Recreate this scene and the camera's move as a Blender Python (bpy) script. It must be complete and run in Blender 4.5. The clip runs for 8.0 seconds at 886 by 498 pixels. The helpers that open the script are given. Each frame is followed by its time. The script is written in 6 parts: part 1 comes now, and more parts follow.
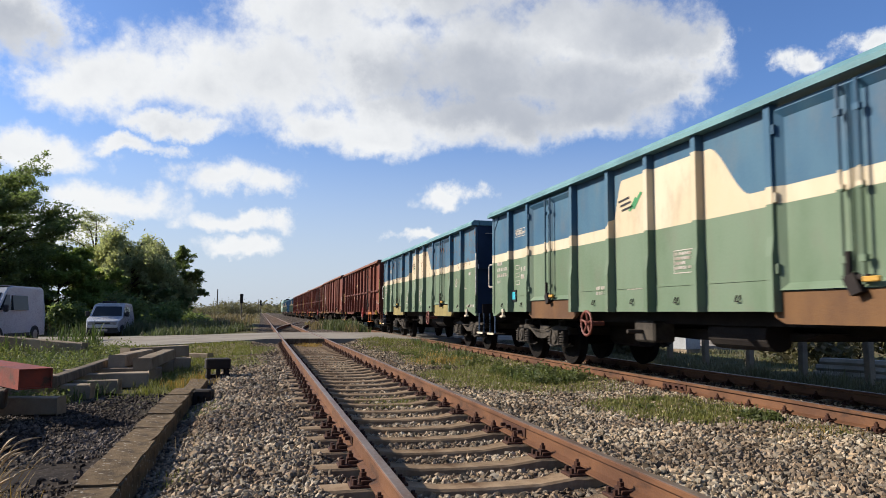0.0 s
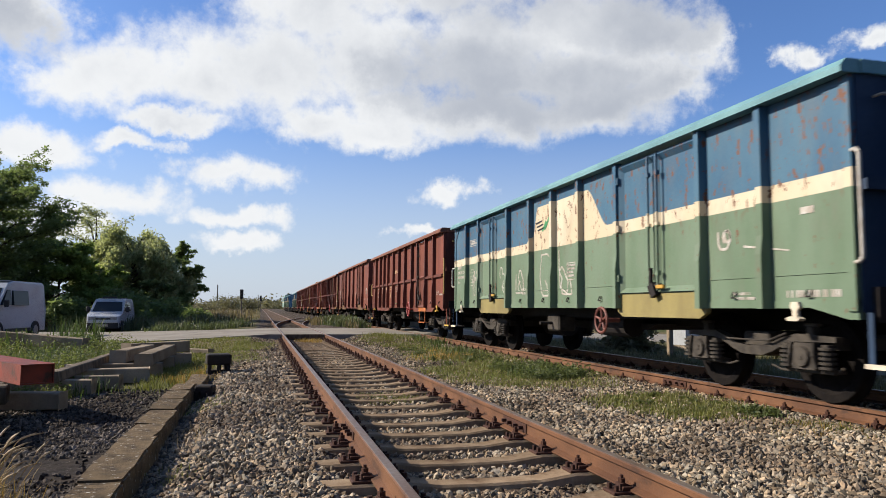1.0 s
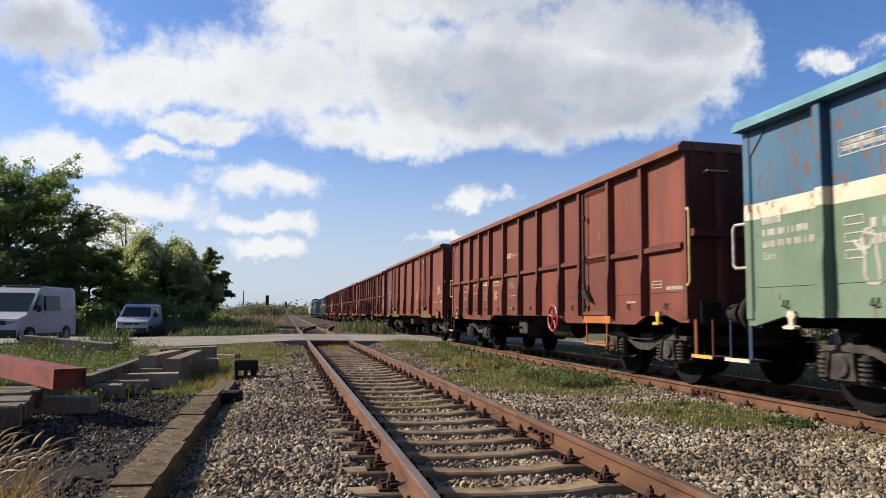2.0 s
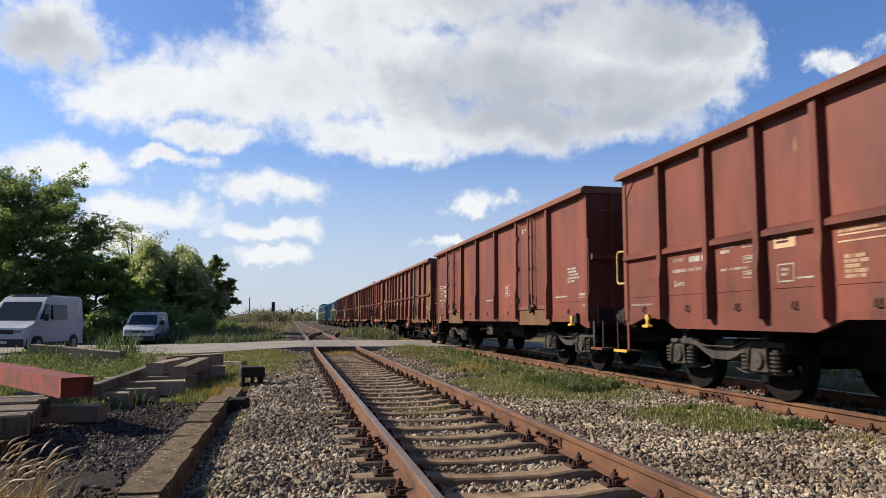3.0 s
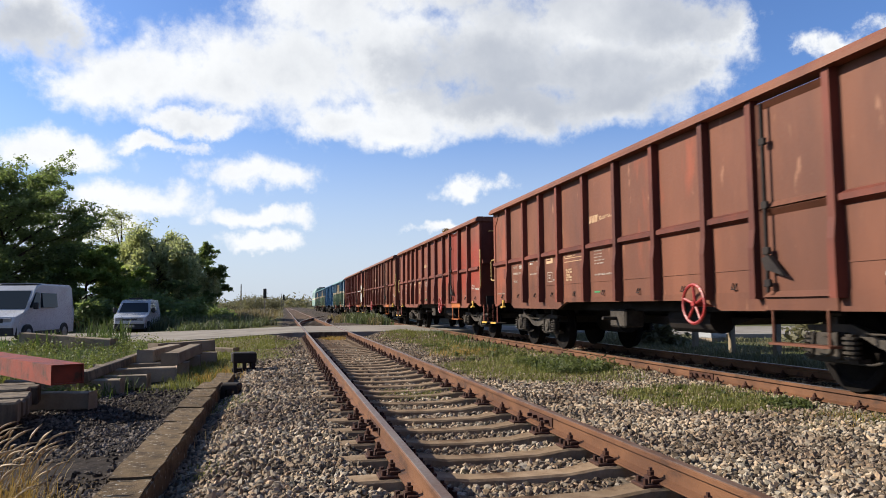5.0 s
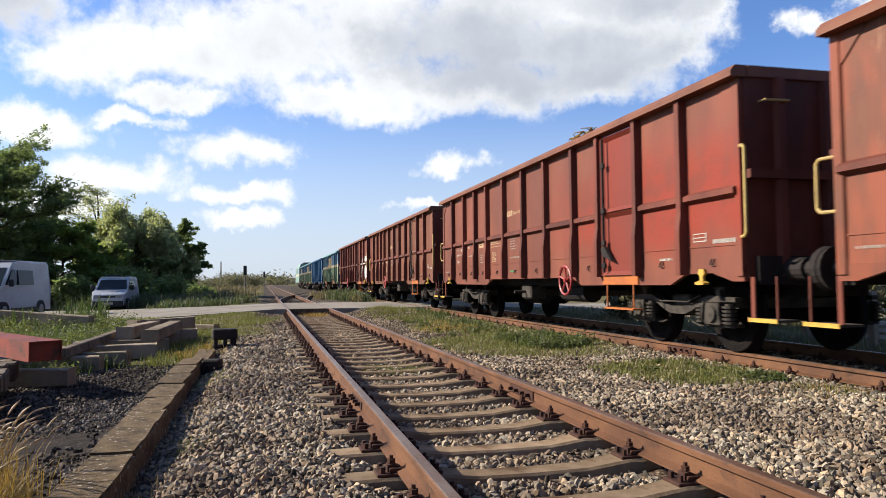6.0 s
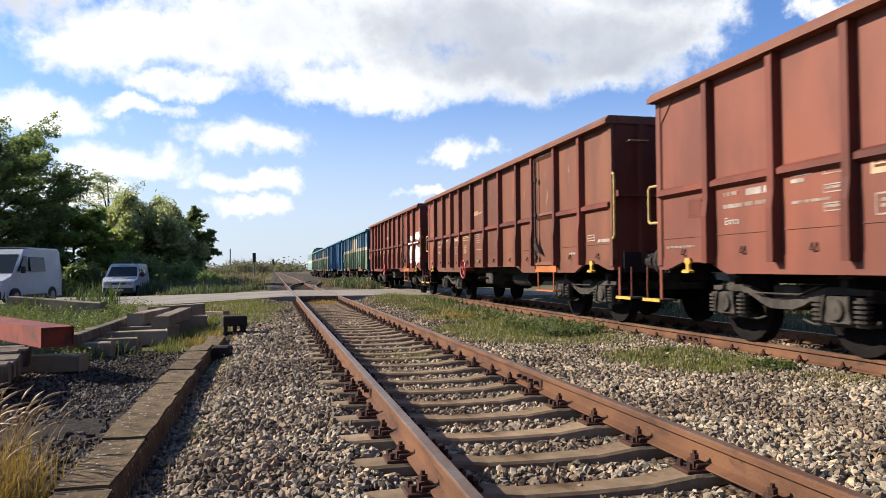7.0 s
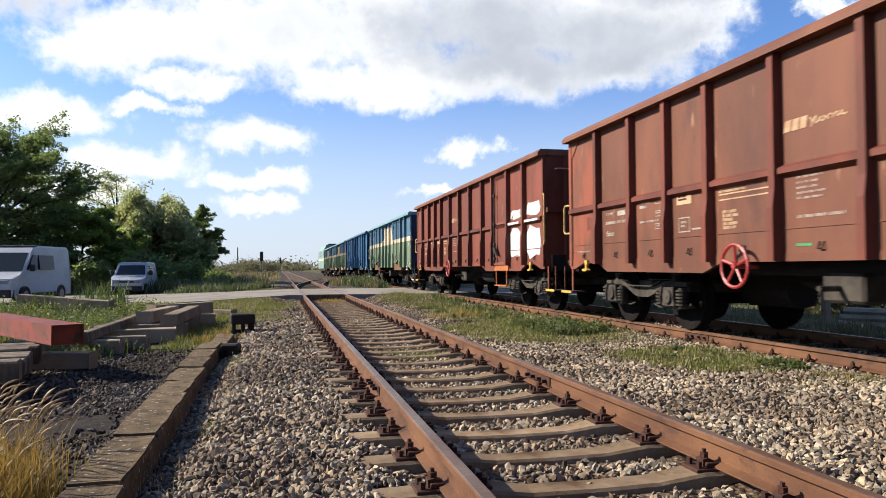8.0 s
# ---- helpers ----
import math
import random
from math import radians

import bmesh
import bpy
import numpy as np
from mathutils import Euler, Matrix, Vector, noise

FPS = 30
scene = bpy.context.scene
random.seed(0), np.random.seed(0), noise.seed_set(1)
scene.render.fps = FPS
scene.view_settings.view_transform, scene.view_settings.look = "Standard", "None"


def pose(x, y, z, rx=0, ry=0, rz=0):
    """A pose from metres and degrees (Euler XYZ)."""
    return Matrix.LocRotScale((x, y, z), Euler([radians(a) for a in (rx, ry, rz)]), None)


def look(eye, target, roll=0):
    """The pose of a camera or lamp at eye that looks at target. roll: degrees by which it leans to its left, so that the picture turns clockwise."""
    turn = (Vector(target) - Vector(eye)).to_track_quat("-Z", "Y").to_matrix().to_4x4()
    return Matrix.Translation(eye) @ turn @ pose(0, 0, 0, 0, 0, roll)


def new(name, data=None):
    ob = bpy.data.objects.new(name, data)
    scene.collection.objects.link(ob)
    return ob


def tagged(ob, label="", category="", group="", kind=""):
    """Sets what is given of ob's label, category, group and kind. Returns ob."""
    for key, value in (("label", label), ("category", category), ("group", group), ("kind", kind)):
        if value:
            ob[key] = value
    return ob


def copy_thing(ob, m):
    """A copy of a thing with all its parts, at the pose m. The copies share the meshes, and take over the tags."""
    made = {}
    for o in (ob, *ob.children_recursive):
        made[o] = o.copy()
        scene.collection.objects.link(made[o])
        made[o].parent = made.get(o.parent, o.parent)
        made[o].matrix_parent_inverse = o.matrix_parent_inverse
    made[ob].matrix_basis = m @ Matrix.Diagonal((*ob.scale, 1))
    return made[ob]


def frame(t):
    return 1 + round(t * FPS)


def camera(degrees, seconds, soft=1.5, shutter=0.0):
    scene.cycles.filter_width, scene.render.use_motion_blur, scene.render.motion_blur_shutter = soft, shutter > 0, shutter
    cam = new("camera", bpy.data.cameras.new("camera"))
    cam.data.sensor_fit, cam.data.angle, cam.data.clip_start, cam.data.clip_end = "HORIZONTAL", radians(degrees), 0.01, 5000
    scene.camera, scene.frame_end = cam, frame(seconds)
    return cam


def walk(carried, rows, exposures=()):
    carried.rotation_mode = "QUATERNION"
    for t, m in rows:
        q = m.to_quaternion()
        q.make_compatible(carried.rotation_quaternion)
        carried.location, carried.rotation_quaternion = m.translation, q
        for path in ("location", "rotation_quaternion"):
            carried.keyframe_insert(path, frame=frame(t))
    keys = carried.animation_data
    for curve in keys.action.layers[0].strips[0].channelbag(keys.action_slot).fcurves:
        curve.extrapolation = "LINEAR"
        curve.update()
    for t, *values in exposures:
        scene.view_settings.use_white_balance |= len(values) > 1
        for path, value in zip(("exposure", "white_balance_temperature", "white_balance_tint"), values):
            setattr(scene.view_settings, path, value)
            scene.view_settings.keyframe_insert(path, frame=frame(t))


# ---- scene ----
cam = camera(63.67, 8.0, soft=0.5, shutter=0.12)
ROWS = [
    (0.0, pose(0.000, -0.000, 0.953, 95.11, -0.34, -14.24)),
    (0.5, pose(-0.007, 0.002, 0.955, 94.88, -0.24, -14.28)),
    (1.0, pose(-0.015, -0.007, 0.958, 94.77, -0.42, -14.25)),
    (1.5, pose(-0.030, -0.009, 0.960, 95.03, -0.70, -13.17)),
    (2.0, pose(-0.037, -0.009, 0.966, 95.28, -0.69, -12.35)),
    (3.5, pose(-0.038, 0.005, 0.964, 95.74, 0.05, -11.72)),
    (4.0, pose(-0.034, 0.005, 0.960, 95.72, 0.13, -11.61)),
    (5.5, pose(-0.023, 0.017, 0.936, 93.48, 0.59, -13.38)),
    (6.0, pose(-0.028, 0.018, 0.929, 92.62, 0.54, -14.01)),
    (6.5, pose(-0.030, 0.025, 0.928, 91.94, 0.37, -13.61)),
    (7.0, pose(-0.034, 0.022, 0.927, 91.64, 0.40, -13.34)),
    (7.5, pose(-0.034, 0.021, 0.926, 91.59, 0.36, -13.05)),
    (8.0, pose(-0.048, 0.020, 0.921, 91.56, 0.32, -12.80)),
]
walk(cam, ROWS, [(0.0, 0.86), (4.2, 0.92), (5.5, 1.05), (6.5, 1.14), (8.0, 1.18)])

# ---- sky, sun, exposure ----
SUN_DIR = Vector((-0.79, 0.33, 0.515)).normalized()
SUN_EL = math.asin(SUN_DIR.z)
SUN_AZ = math.atan2(SUN_DIR.x, SUN_DIR.y)


def nd(tree, kind, **values):
    n = tree.nodes.new(kind)
    for k, v in values.items():
        if k == "op":
            n.operation = v
        elif k == "blend":
            n.blend_type = v
        elif k == "dtype":
            n.data_type = v
        elif k == "itype":
            n.interpolation_type = v
    return n


def val(tree, socket, v):
    """Link a socket, or set a plain value."""
    if isinstance(v, bpy.types.NodeSocket):
        tree.links.new(v, socket)
    else:
        socket.default_value = v


def fmath(tree, op, a, b=0.0, c=0.0):
    n = nd(tree, "ShaderNodeMath", op=op)
    for s, v in zip(n.inputs, (a, b, c)):
        val(tree, s, v)
    return n.outputs[0]


def smooth(tree, v, lo, hi, a=0.0, b=1.0):
    n = nd(tree, "ShaderNodeMapRange", itype="SMOOTHSTEP")
    for s, x in zip(n.inputs, (v, lo, hi, a, b)):
        val(tree, s, x)
    return n.outputs[0]


def mixc(tree, fac, a, b, blend="MIX"):
    n = nd(tree, "ShaderNodeMix", dtype="RGBA", blend=blend)
    val(tree, n.inputs[0], fac)
    for s, v in ((n.inputs[6], a), (n.inputs[7], b)):
        if isinstance(v, tuple) and len(v) == 3:
            v = (*v, 1.0)
        val(tree, s, v)
    return n.outputs[2]


def noise_tex(tree, vec, scale, detail=4.0, rough=0.55):
    n = tree.nodes.new("ShaderNodeTexNoise")
    if vec is not None:
        tree.links.new(vec, n.inputs["Vector"])
    n.inputs["Scale"].default_value = scale
    n.inputs["Detail"].default_value = detail
    n.inputs["Roughness"].default_value = rough
    return n.outputs["Fac"]


# each cloud: azimuth, elevation, half width, half height, in degrees
CLOUDS = [
    (-13.1, 16.0, 5.0, 2.9), (-9.3, 16.8, 4.6, 3.2), (-5.0, 17.3, 4.8, 4.0), (-7.0, 13.8, 4.4, 1.2), (-9.5, 12.0, 3.2, 0.8), (1.0, 18.0, 6.0, 5.2),
    (4.0, 14.4, 4.5, 2.2), (8.0, 19.0, 7.0, 5.2), (8.8, 13.6, 5.0, 1.7), (10.5, 15.5, 6.0, 2.6), (17.0, 20.0, 8.0, 4.6), (17.5, 15.2, 7.0, 2.7),
    (24.0, 21.0, 7.0, 4.0), (23.0, 18.0, 6.0, 3.2), (18.5, 18.0, 5.0, 3.0), (26.0, 15.4, 7.0, 2.5), (31.0, 20.4, 5.6, 3.2), (29.0, 18.3, 5.5, 2.8), (35.2, 19.4, 2.8, 2.1), (31.5, 17.0, 4.5, 2.0), (3.0, 23.0, 7.0, 4.0),
    (12.0, 25.0, 10.0, 4.0), (22.0, 25.5, 8.0, 3.0), (-17.6, 19.6, 4.0, 3.2), (-16.3, 10.8, 4.2, 1.5), (-11.2, 7.6, 5.2, 1.5), (-14.0, 5.8, 5.0, 1.6),
    (-2.7, 10.0, 4.3, 1.5), (-2.0, 6.8, 3.5, 1.0), (-1.7, 4.9, 3.1, 0.9), (15.1, 9.2, 2.7, 1.0), (12.2, 6.2, 2.2, 0.6), (41.9, 18.0, 2.2, 1.0), (46.8, 18.4, 2.2, 1.0),
    (-45.0, 30.0, 14.0, 6.0), (75.0, 28.0, 16.0, 6.0), (150.0, 24.0, 14.0, 4.0), (-110.0, 40.0, 14.0, 6.0),
]

world = bpy.data.worlds.new("sky")
scene.world = world
world.use_nodes = True
wt = world.node_tree
wt.nodes.clear()
wout = wt.nodes.new("ShaderNodeOutputWorld")
wbg = wt.nodes.new("ShaderNodeBackground")
sky = wt.nodes.new("ShaderNodeTexSky")
sky.sky_type, sky.sun_disc = "NISHITA", False
sky.sun_elevation, sky.sun_rotation = SUN_EL, SUN_AZ
sky.altitude, sky.air_density, sky.dust_density, sky.ozone_density = 100, 1.0, 1.2, 2.2
wcoord = wt.nodes.new("ShaderNodeTexCoord").outputs["Generated"]
wsep = wt.nodes.new("ShaderNodeSeparateXYZ")
wt.links.new(wcoord, wsep.inputs[0])
az = fmath(wt, "MULTIPLY", fmath(wt, "ARCTAN2", wsep.outputs[0], wsep.outputs[1]), 57.2958)
el = fmath(wt, "MULTIPLY", fmath(wt, "ARCSINE", wsep.outputs[2]), 57.2958)
swirl = wt.nodes.new("ShaderNodeTexNoise")
wt.links.new(wcoord, swirl.inputs["Vector"])
swirl.inputs["Scale"].default_value, swirl.inputs["Detail"].default_value, swirl.inputs["Roughness"].default_value = 17.0, 6.0, 0.62
ssep = wt.nodes.new("ShaderNodeSeparateColor")
wt.links.new(swirl.outputs["Color"], ssep.inputs[0])
azw = fmath(wt, "ADD", az, fmath(wt, "MULTIPLY", fmath(wt, "SUBTRACT", ssep.outputs[0], 0.5), 9.0))
elw = fmath(wt, "ADD", el, fmath(wt, "MULTIPLY", fmath(wt, "SUBTRACT", ssep.outputs[1], 0.5), 3.6))
warp = noise_tex(wt, wcoord, 13.0, 6.0, 0.6)
warp2 = noise_tex(wt, wcoord, 42.0, 6.0, 0.62)
cover = -1.0
for ca, ce, cw, ch in CLOUDS:
    dx = fmath(wt, "MULTIPLY", fmath(wt, "SUBTRACT", azw, ca), 1.0 / cw)
    up = fmath(wt, "MULTIPLY", fmath(wt, "SUBTRACT", elw, ce), 1.0 / ch)
    dy = fmath(wt, "MAXIMUM", up, fmath(wt, "MULTIPLY", up, -1.35))
    d2 = fmath(wt, "ADD", fmath(wt, "MULTIPLY", dx, dx), fmath(wt, "MULTIPLY", dy, dy))
    blob = fmath(wt, "SUBTRACT", 1.0, fmath(wt, "POWER", d2, 0.5))
    cover = blob if isinstance(cover, float) else fmath(wt, "SMOOTH_MAX", cover, blob, 0.25)
ragged = fmath(wt, "ADD", fmath(wt, "MULTIPLY", fmath(wt, "SUBTRACT", warp, 0.5), 1.1), fmath(wt, "MULTIPLY", fmath(wt, "SUBTRACT", warp2, 0.5), 0.7))
dens = fmath(wt, "ADD", cover, ragged)
mask = smooth(wt, dens, -0.30, 0.52)
soft = fmath(wt, "ADD", fmath(wt, "MULTIPLY", fmath(wt, "SUBTRACT", noise_tex(wt, wcoord, 4.5, 2.0, 0.45), 0.5), 1.7), fmath(wt, "MULTIPLY", fmath(wt, "SUBTRACT", warp, 0.5), 0.9))
# grey bellies under the big cloud, where it is deepest
belly = 0.0
for ca, ce, cw, ch in ((16.0, 18.5, 8.0, 3.4), (25.0, 17.0, 8.0, 3.0), (31.0, 22.0, 8.0, 3.0), (20.0, 24.0, 9.0, 3.0), (-18.0, 19.0, 4.0, 2.0)):
    bx = fmath(wt, "MULTIPLY", fmath(wt, "SUBTRACT", azw, ca), 1.0 / cw)
    by = fmath(wt, "MULTIPLY", fmath(wt, "SUBTRACT", elw, ce), 1.0 / ch)
    b2 = fmath(wt, "ADD", fmath(wt, "MULTIPLY", bx, bx), fmath(wt, "MULTIPLY", by, by))
    belly = fmath(wt, "SMOOTH_MAX", belly, smooth(wt, b2, 2.2, 0.0), 0.3)
thick = smooth(wt, fmath(wt, "ADD", fmath(wt, "ADD", fmath(wt, "MULTIPLY", cover, 0.45), fmath(wt, "MULTIPLY", belly, 0.85)), soft), 0.0, 1.5)
cloud_col = mixc(wt, fmath(wt, "MULTIPLY", thick, smooth(wt, el, 8.5, 14.0, 0.25, 1.0)), (10.0, 10.2, 10.4), (5.2, 5.6, 6.4))
haze = smooth(wt, el, 0.0, 17.0, 0.80, 0.0)
sky_col = mixc(wt, 1.0, sky.outputs[0], (0.98, 1.27, 1.78), "MULTIPLY")
sky_hazed = mixc(wt, haze, sky_col, (6.9, 7.6, 8.7))
both = mixc(wt, mask, sky_hazed, cloud_col)
wt.links.new(both, wbg.inputs[0])
wbg.inputs[1].default_value = 0.05
wt.links.new(wbg.outputs[0], wout.inputs[0])

sun = new("sun", bpy.data.lights.new("sun", "SUN"))
sun.data.energy, sun.data.angle, sun.data.color = 5.0, radians(0.53), (1.0, 0.90, 0.76)
sun.matrix_world = look(SUN_DIR * 60, (0, 0, 0))


# ---- materials ----
def mat(name, c1, c2=None, scale=3.0, rough=0.7, metal=0.0, bump=0.25, bscale=40.0, fine=None, spot=None, streak=1.0, rand=0.0, island=0.0, contrast=(0.35, 0.65), detail=6.0, tints=None, patched=None):
    """Two colours mixed by a broad noise, a fine grain, optional spots of wear (colour, scale, low, high), relief."""
    m = bpy.data.materials.new(name)
    m.use_nodes = True
    t = m.node_tree
    b = t.nodes["Principled BSDF"]
    co = t.nodes.new("ShaderNodeTexCoord").outputs["Object"]
    mp = t.nodes.new("ShaderNodeMapping")
    t.links.new(co, mp.inputs[0])
    mp.inputs["Scale"].default_value = (1, 1, streak)
    v = mp.outputs[0]
    c2 = c2 or tuple(x * 0.7 for x in c1)
    col = mixc(t, smooth(t, noise_tex(t, v, scale, detail, 0.6), *contrast), c1, c2)
    grain = noise_tex(t, co, bscale, 5.0, 0.65)
    f = 0.25 if fine is None else fine
    col = mixc(t, 1.0, col, mixc(t, grain, (1 - f, 1 - f, 1 - f), (1 + f, 1 + f, 1 + f)), "MULTIPLY")
    for sp in (spot if isinstance(spot, list) else [spot] if spot else []):
        sc, ss, lo, hi = sp
        col = mixc(t, smooth(t, noise_tex(t, v, ss, 5.0, 0.62), lo, hi), col, sc)
    if rand:
        r = t.nodes.new("ShaderNodeObjectInfo").outputs["Random"]
        col = mixc(t, 1.0, col, mixc(t, r, (1 - rand,) * 3, (1 + rand,) * 3), "MULTIPLY")
    if patched:
        r2 = t.nodes.new("ShaderNodeObjectInfo").outputs["Random"]
        pick = fmath(t, "MULTIPLY", smooth(t, r2, 0.82, 0.86), smooth(t, noise_tex(t, v, 0.9, 4.0), 0.38, 0.55))
        col = mixc(t, pick, col, patched)
    if island:
        r = t.nodes.new("ShaderNodeNewGeometry").outputs["Random Per Island"]
        col = mixc(t, 1.0, col, mixc(t, r, (1 - island,) * 3, (1 + island,) * 3), "MULTIPLY")
        if tints:
            hue = fmath(t, "FRACT", fmath(t, "MULTIPLY", r, 17.3))
            col = mixc(t, 1.0, col, mixc(t, hue, tints[0], tints[1]), "MULTIPLY")
    t.links.new(col, b.inputs["Base Color"])
    b.inputs["Metallic"].default_value = metal
    b.inputs["Specular IOR Level"].default_value = 0.12 if rough > 0.9 else 0.25 if rough > 0.5 else 0.5
    val(t, b.inputs["Roughness"], smooth(t, grain, 0.3, 0.7, rough - 0.08, min(1.0, rough + 0.08)))
    if bump:
        bn = t.nodes.new("ShaderNodeBump")
        bn.inputs["Strength"].default_value = bump
        bn.inputs["Distance"].default_value = 0.01
        t.links.new(grain, bn.inputs["Height"])
        t.links.new(bn.outputs[0], b.inputs["Normal"])
    return m


M = {}
M["rail_side"] = mat("rail_side", (0.072, 0.031, 0.015), (0.123, 0.055, 0.025), 1.3, 0.7, 0.0, 0.3, 60, streak=2.0, spot=((0.044, 0.021, 0.012), 3.0, 0.55, 0.70))
M["rail_top"] = mat("rail_top", (0.190, 0.139, 0.105), (0.139, 0.079, 0.048), 1.5, 0.42, 0.6, 0.05, 30)
M["clip"] = mat("clip", (0.054, 0.021, 0.012), (0.032, 0.014, 0.010), 12, 0.85, 0, 0.4, 80)
M["sleeper"] = mat("sleeper", (0.256, 0.189, 0.123), (0.156, 0.106, 0.064), 2.5, 0.92, 0, 0.5, 70, rand=0.18, spot=((0.086, 0.051, 0.029), 4.0, 0.55, 0.72))
M["stone"] = mat("stone", (0.227, 0.190, 0.138), (0.134, 0.107, 0.078), 0.9, 0.92, 0, 0.3, 60, island=0.75, tints=((0.90, 0.96, 1.04), (1.13, 0.98, 0.85)), contrast=(0.4, 0.6))
M["kerb"] = mat("kerb", (0.122, 0.086, 0.048), (0.047, 0.033, 0.020), 5.0, 0.95, 0, 1.0, 45, spot=[((0.278, 0.257, 0.218), 22.0, 0.60, 0.64), ((0.035, 0.029, 0.020), 4.5, 0.54, 0.70)], rand=0.15)
M["concrete"] = mat("concrete", (0.226, 0.183, 0.133), (0.148, 0.115, 0.080), 1.6, 0.93, 0, 0.5, 50, rand=0.2, spot=((0.101, 0.078, 0.053), 3.0, 0.57, 0.75))
M["old_wood"] = mat("old_wood", (0.136, 0.104, 0.070), (0.050, 0.036, 0.025), 6.0, 0.9, 0, 0.6, 45, streak=0.3, rand=0.25)
M["asphalt"] = mat("asphalt", (0.216, 0.197, 0.168), (0.164, 0.146, 0.122), 0.5, 0.95, 0, 0.4, 60, spot=((0.104, 0.094, 0.084), 0.9, 0.58, 0.72))
M["red_beam"] = mat("red_beam", (0.194, 0.033, 0.016), (0.108, 0.027, 0.017), 3.0, 0.6, 0, 0.25, 40, spot=((0.054, 0.025, 0.014), 6.0, 0.56, 0.7))
M["wagon_red"] = mat("wagon_red", (0.143, 0.032, 0.013), (0.086, 0.021, 0.008), 1.1, 0.62, 0, 0.12, 30, fine=0.12, streak=0.35, rand=0.16, patched=(0.133, 0.020, 0.008),
                     spot=[((0.059, 0.018, 0.010), 1.7, 0.53, 0.74), ((0.197, 0.076, 0.039), 5.5, 0.62, 0.74), ((0.163, 0.026, 0.011), 0.42, 0.60, 0.68)])
M["wagon_brown"] = mat("wagon_brown", (0.132, 0.048, 0.025), (0.087, 0.032, 0.018), 1.0, 0.62, 0, 0.12, 30, fine=0.12, streak=0.35, rand=0.12,
                       spot=[((0.065, 0.025, 0.017), 1.7, 0.54, 0.76), ((0.216, 0.105, 0.062), 5.5, 0.62, 0.74), ((0.173, 0.046, 0.022), 0.5, 0.60, 0.68)])
M["wagon_maroon"] = mat("wagon_maroon", (0.142, 0.037, 0.021), (0.091, 0.026, 0.016), 1.0, 0.6, 0, 0.12, 30, fine=0.12, streak=0.35, rand=0.14,
                        spot=[((0.060, 0.020, 0.013), 1.7, 0.54, 0.76), ((0.181, 0.069, 0.038), 5.5, 0.64, 0.74)])
M["wagon_rim"] = mat("wagon_rim", (0.146, 0.056, 0.030), (0.102, 0.038, 0.023), 1.0, 0.65, 0, 0.12, 30, fine=0.12, streak=0.4, rand=0.1)
M["wagon_post"] = mat("wagon_post", (0.120, 0.030, 0.017), (0.068, 0.019, 0.012), 1.2, 0.65, 0, 0.15, 30, fine=0.15, streak=0.4, rand=0.2)
M["wagon_bright_red"] = mat("wagon_bright_red", (0.171, 0.023, 0.012), (0.129, 0.025, 0.015), 1.0, 0.55, 0, 0.1, 30, fine=0.12, streak=0.4)
M["wagon_orange"] = mat("wagon_orange", (0.355, 0.104, 0.023), (0.246, 0.077, 0.025), 3.0, 0.6, 0, 0.15, 30)
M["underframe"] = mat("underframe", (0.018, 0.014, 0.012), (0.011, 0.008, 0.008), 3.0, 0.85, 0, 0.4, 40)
M["bogie"] = mat("bogie", (0.052, 0.043, 0.034), (0.022, 0.018, 0.015), 4.0, 0.8, 0, 0.5, 45)
# near black: the shade under the wagons is put into the wheels' colour
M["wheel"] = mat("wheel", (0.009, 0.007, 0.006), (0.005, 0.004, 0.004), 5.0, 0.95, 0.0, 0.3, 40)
M["white_letter"] = mat("white_letter", (0.380, 0.355, 0.317), (0.266, 0.228, 0.190), 7.0, 0.7, 0, 0.05, 40)
M["dull_letter"] = mat("dull_letter", (0.291, 0.241, 0.202), (0.202, 0.146, 0.114), 7.0, 0.7, 0, 0.05, 40)
M["white_graffiti"] = mat("white_graffiti", (0.469, 0.469, 0.456), (0.380, 0.380, 0.380), 3.0, 0.5, 0, 0.05, 40, spot=((0.076, 0.063, 0.063), 2.6, 0.60, 0.63))
M["yellow"] = mat("yellow", (0.404, 0.269, 0.046), (0.350, 0.194, 0.038), 6.0, 0.55, 0, 0.1, 40)
M["faded_yellow"] = mat("faded_yellow", (0.400, 0.285, 0.090), (0.300, 0.200, 0.075), 6.0, 0.6, 0, 0.1, 40)
M["faded_cream"] = mat("faded_cream", (0.365, 0.255, 0.153), (0.277, 0.168, 0.095), 6.0, 0.7, 0, 0.05, 40)
M["cream"] = mat("cream", (0.456, 0.406, 0.317), (0.380, 0.317, 0.241), 6.0, 0.6, 0, 0.1, 40)
M["olive_sill"] = mat("olive_sill", (0.209, 0.171, 0.063), (0.152, 0.121, 0.048), 1.5, 0.7, 0, 0.3, 35, streak=0.5)
M["door_sill"] = mat("door_sill", (0.116, 0.057, 0.021), (0.073, 0.035, 0.016), 1.5, 0.7, 0, 0.3, 35, streak=0.5)
M["handwheel_red"] = mat("handwheel_red", (0.269, 0.019, 0.016), (0.194, 0.016, 0.016), 6.0, 0.5, 0, 0.1, 40)
M["handwheel_rust"] = mat("handwheel_rust", (0.165, 0.054, 0.038), (0.107, 0.038, 0.032), 6.0, 0.6, 0, 0.1, 40)
M["wagon_blue"] = mat("wagon_blue", (0.023, 0.087, 0.171), (0.018, 0.065, 0.125), 1.0, 0.55, 0, 0.1, 30, fine=0.12, streak=0.4, rand=0.15)
